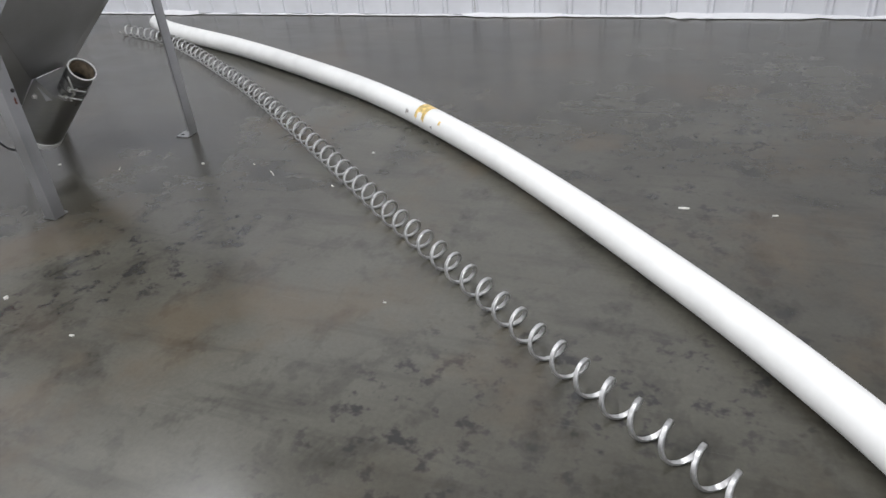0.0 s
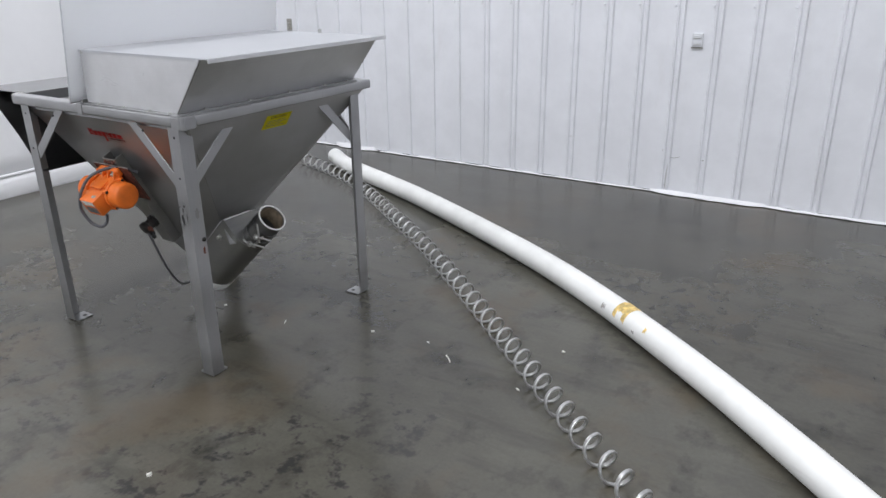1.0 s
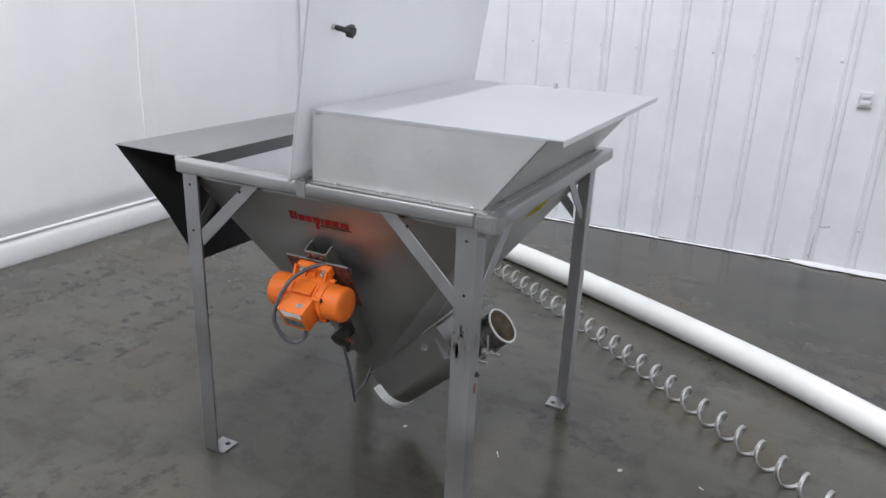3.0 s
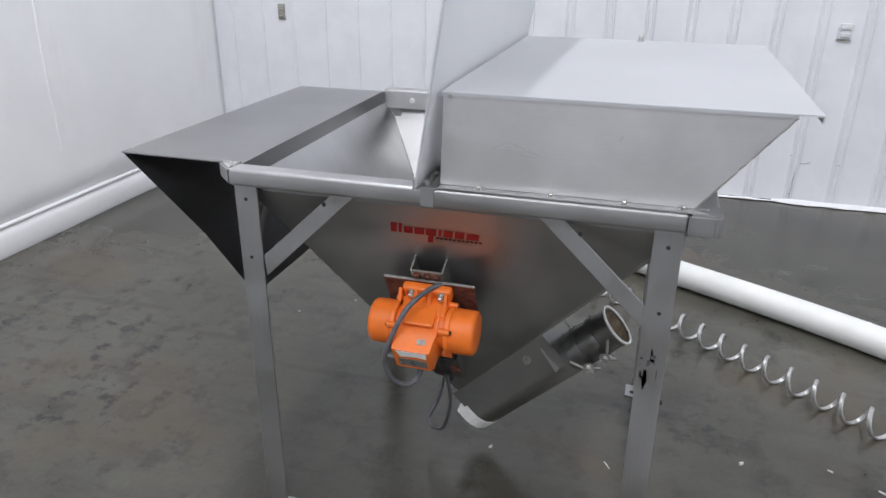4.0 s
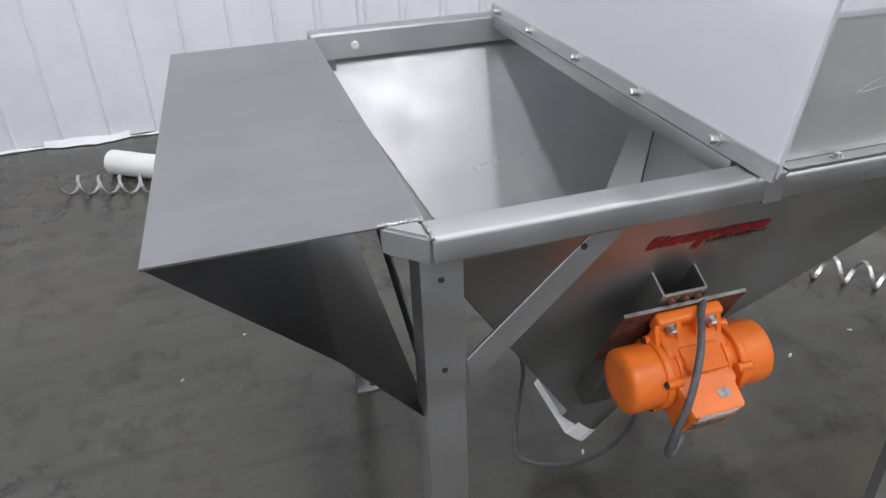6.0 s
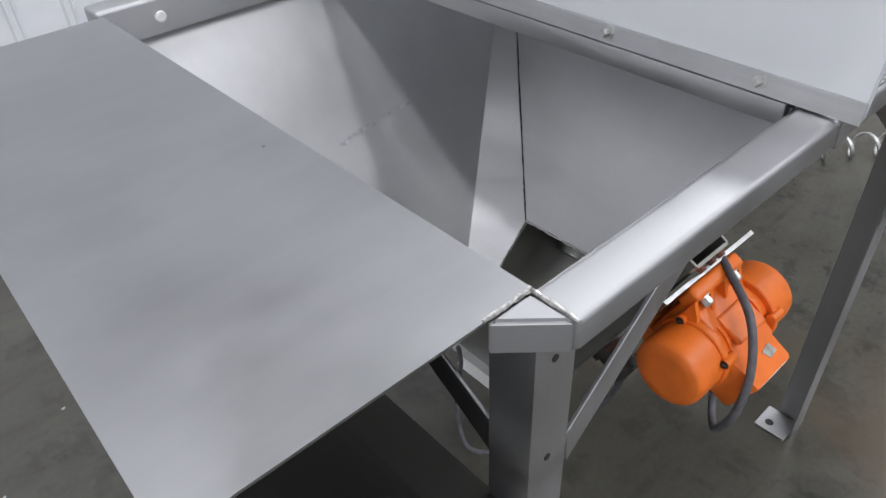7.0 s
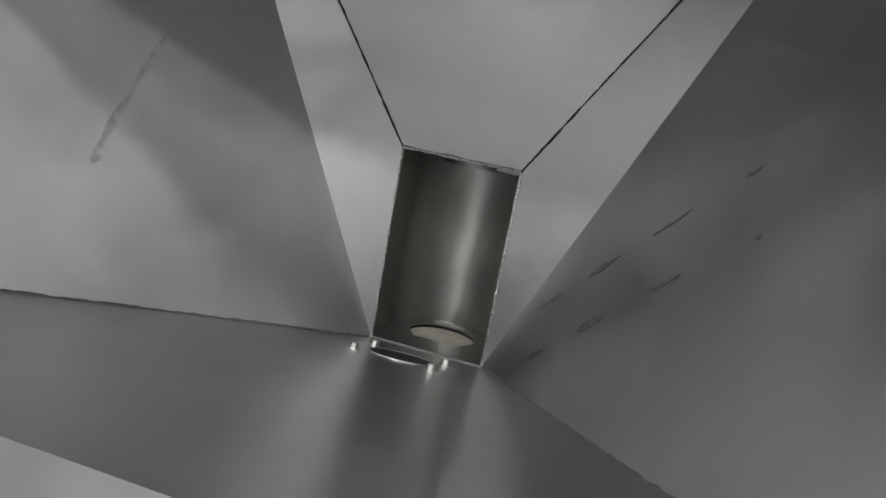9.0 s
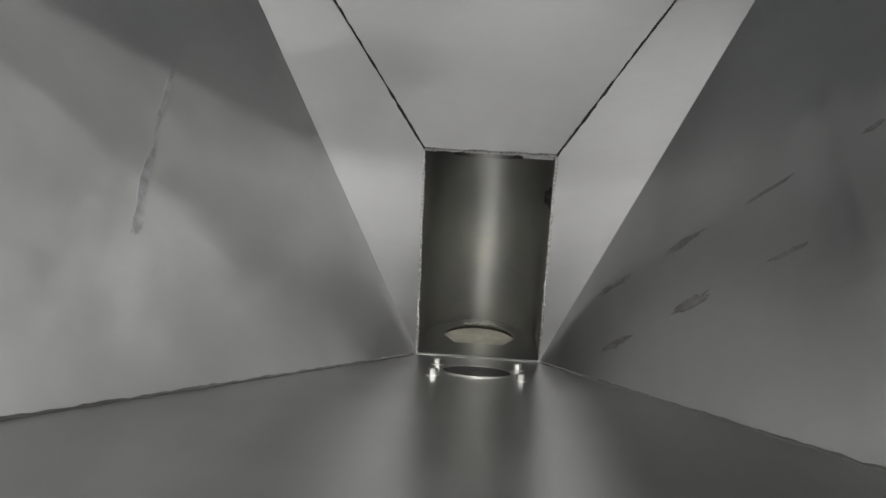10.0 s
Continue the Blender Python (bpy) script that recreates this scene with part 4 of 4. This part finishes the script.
# heat marks and scuffs inside the funnel, behind the channel welds
def on_inside(x, z, lift=0.0004):
    f = (1.04 - z) / (1.04 - 0.259)
    return Vector((x, 0.048 + f * 0.409, z)) - FN * lift


DOWN = (on_inside(0.4, 0.4) - on_inside(0.4, 0.6)).normalized()
for x, z, rv, ru in ((0.5015, 0.555, 0.038, 0.0060), (0.501, 0.431, 0.040, 0.0060), (0.415, 0.555, 0.037, 0.0075), (0.4125, 0.428, 0.038, 0.0070),
                     (0.416, 0.680, 0.028, 0.0035), (0.502, 0.673, 0.036, 0.0024), (0.501, 0.786, 0.014, 0.0036), (0.410, 0.800, 0.005, 0.0040)):
    part("heat_mark", ragged(on_inside(x, z), (1, 0, 0), DOWN, ru, rv, 22), SMEAR, hop)
BACK_N = Vector((0, -0.878, 0.478))
BACK_D = Vector((0, -0.478, -0.878))


def on_back(x, z):
    return Vector((x, 1.076 - (1.04 - z) * 0.5442, z)) + BACK_N * 0.0006


# long rubbed streaks on the back wall
for x, z, lean, ru, rv in ((0.535, 0.745, 0.05, 0.055, 0.0045), (0.425, 0.735, 0.08, 0.056, 0.0060), (0.375, 0.728, 0.06, 0.018, 0.0070)):
    part("scuff", ragged(on_back(x, z), Vector((1, 0, 0)) + BACK_D * -lean, BACK_D, ru, rv, 22), HAND_DARK, hop)
part("speck", ragged((-0.033, 0.438, 1.0806), (1, 0, 0), (0, 1, 0), 0.0026, 0.002), SCUFF, hop)

# ---- white pipe on the floor ----
PR = 0.0625
pp = [(-0.845, 3.025), (-0.471, 2.788), (0.481, 2.376), (1.507, 1.841), (2.105, 1.469), (2.69, 1.024), (3.144, 0.629), (3.627, 0.166), (4.049, -0.274), (4.352, -0.668), (4.585, -1.15), (4.70, -1.65)]
pp = [Vector((x, y, PR)) for x, y in pp]
pipe = thing("plastic_pipe", (2.1, 1.43, 0.0), "long bowed white plastic pipe lying on the floor", "pipe")
bm = bmesh.new()
outer_path = catmull(pp, 10)
loops = []
for rr, seq in ((PR, outer_path), (PR - 0.006, outer_path[::-1])):
    for i, p in enumerate(seq):
        d = (seq[min(i + 1, len(seq) - 1)] - seq[max(i - 1, 0)]).normalized()
        if rr < PR:
            d = -d
        side, up = axes_for(d)
        loops.append([p + (side * math.cos(2 * math.pi * k / 28) + up * math.sin(2 * math.pi * k / 28)) * rr for k in range(28)])
rings(bm, loops + [loops[0]], caps=False)
part("tube", bm, PVC, pipe, smooth=True)


def pipe_patch(s0, s1, a0, a1, material, name, lift=0.0012, ragged=0.15):
    """A ragged patch on the pipe between path fractions s0..s1 and angles a0..a1."""
    bm = bmesh.new()
    n = len(outer_path) - 1
    loops = []
    for i in range(9):
        s = (s0 + (s1 - s0) * i / 8) * n
        k = min(int(s), n - 1)
        p = outer_path[k].lerp(outer_path[k + 1], s - k)
        side, up = axes_for(outer_path[k + 1] - outer_path[k])
        e0 = a0 + random.uniform(-1, 1) * ragged * (a1 - a0)
        e1 = a1 + random.uniform(-1, 1) * ragged * (a1 - a0)
        loops.append([p + (side * math.cos(radians(e0 + (e1 - e0) * j / 10)) + up * math.sin(radians(e0 + (e1 - e0) * j / 10))) * (PR + lift) for j in range(11)])
    rings(bm, loops, closed=False, caps=False)
    part(name, bm, material, pipe, smooth=True)


def frac_at(x, y):
    return min(range(len(outer_path)), key=lambda i: (outer_path[i].x - x) ** 2 + (outer_path[i].y - y) ** 2) / (len(outer_path) - 1)


f0 = frac_at(2.33, 1.265)
pipe_patch(f0 - 0.005, f0 + 0.006, 10, 125, TAPE, "tape_residue", 0.0012, 0.06)
pipe_patch(f0 - 0.002, f0 + 0.003, 0, 45, CAP, "tape_residue", 0.002)
pipe_patch(f0 - 0.016, f0 - 0.0125, 12, 30, SMUDGE, "dirt_mark", 0.0008, 0.5)
pipe_patch(f0 + 0.014, f0 + 0.016, 0, 10, SMUDGE, "dirt_mark", 0.0008, 0.5)
pipe_patch(f0 + 0.022, f0 + 0.024, 30, 50, TAPE, "dirt_mark")

# ---- flexible screw lying beside the pipe ----
SR = 0.0435
sp = [(-1.05, 2.845), (-0.466, 2.629), (-0.006, 2.369), (0.54, 1.983), (1.012, 1.635), (1.598, 1.153), (2.048, 0.768), (2.496, 0.381), (2.818, 0.116), (3.099, -0.11), (3.344, -0.321), (3.589, -0.507), (3.859, -0.703), (4.14, -0.942)]
path = catmull([Vector((x, y, SR + 0.005)) for x, y in sp], 14)
acc = [0.0]
for a, b in zip(path, path[1:]):
    acc.append(acc[-1] + (b - a).length)
PITCH = 0.101
bm = bmesh.new()
loops = []
seg = 18
total = int(acc[-1] / PITCH * seg)
k = 0
for i in range(total):
    s = i / seg * PITCH
    while k < len(acc) - 2 and acc[k + 1] < s:
        k += 1
    p = path[k].lerp(path[k + 1], (s - acc[k]) / (acc[k + 1] - acc[k]))
    d = (path[k + 1] - path[k]).normalized()
    side, up = axes_for(d)
    a = -2 * math.pi * i / seg
    rad = side * math.cos(a) + up * math.sin(a)
    tang = -(-side * math.sin(a) + up * math.cos(a)) * SR + d * PITCH / (2 * math.pi)
    tang.normalize()
    flat = rad.cross(tang).normalized()
    c = p + rad * SR
    w, t = 0.0074, 0.0046
    loops.append([c + flat * w + rad * t * 0.5, c + flat * w * 0.7 + rad * t, c - flat * w * 0.7 + rad * t, c - flat * w + rad * t * 0.5, c - flat * w - rad * t * 0.6, c + flat * w - rad * t * 0.6])
rings(bm, loops)
tagged(part("spiral_screw", bm, SPRING, smooth=True), "long bowed galvanised flexible screw coil on floor", "screw coil")

# ---- scraps on the floor ----
def scrap(x, y, a, l, w, h, material=CHIP, name="floor_scrap"):
    bm = bmesh.new()
    c, s = math.cos(radians(a)), math.sin(radians(a))
    n = max(2, int(l / 0.015))
    loops = []
    for i in range(n + 1):
        u = -l / 2 + l * i / n
        b = 0.12 * l * math.sin(i * 0.9 + x * 7)
        ww = w * (0.5 if i in (0, n) else random.uniform(0.8, 1.1))
        loops.append([Vector((x + c * u - s * (v + b * 0.3), y + s * u + c * (v + b * 0.3), z)) for v, z in ((-ww / 2, 0.0004), (ww / 2, 0.0004), (ww / 2 * 0.7, h), (-ww / 2 * 0.7, h))])
    rings(bm, loops)
    return tagged(part(name, bm, material), "small pale scrap lying on concrete floor", "scrap", "floor scraps")


for x, y, a, l, w, h in ((1.778, 0.654, -42, 0.085, 0.01, 0.004), (1.625, 0.731, -30, 0.022, 0.01, 0.005), (2.177, 0.96, 15, 0.022, 0.01, 0.006),
    (1.333, -0.512, 70, 0.022, 0.018, 0.012), (1.774, -0.629, 10, 0.024, 0.014, 0.006), (2.142, 0.59, -25, 0.03, 0.01, 0.005),
    (3.671, 0.685, 5, 0.055, 0.022, 0.005), (4.003, 0.692, 20, 0.03, 0.015, 0.005), (0.544, 0.532, 60, 0.02, 0.012, 0.008),
    (1.35, 0.685, 30, 0.02, 0.014, 0.01), (0.928, 0.551, -60, 0.05, 0.006, 0.003), (-0.309, 1.397, 0, 0.014, 0.01, 0.006),
    (-0.515, 1.22, 40, 0.018, 0.01, 0.004), (2.171, 0.969, 80, 0.012, 0.01, 0.005), (2.759, -0.189, 0, 0.014, 0.01, 0.004)):
    scrap(x, y, a, l * 0.75, w * 0.7, h * 0.8)
scrap(3.256, -0.92, 40, 0.028, 0.016, 0.002, DUSTY)
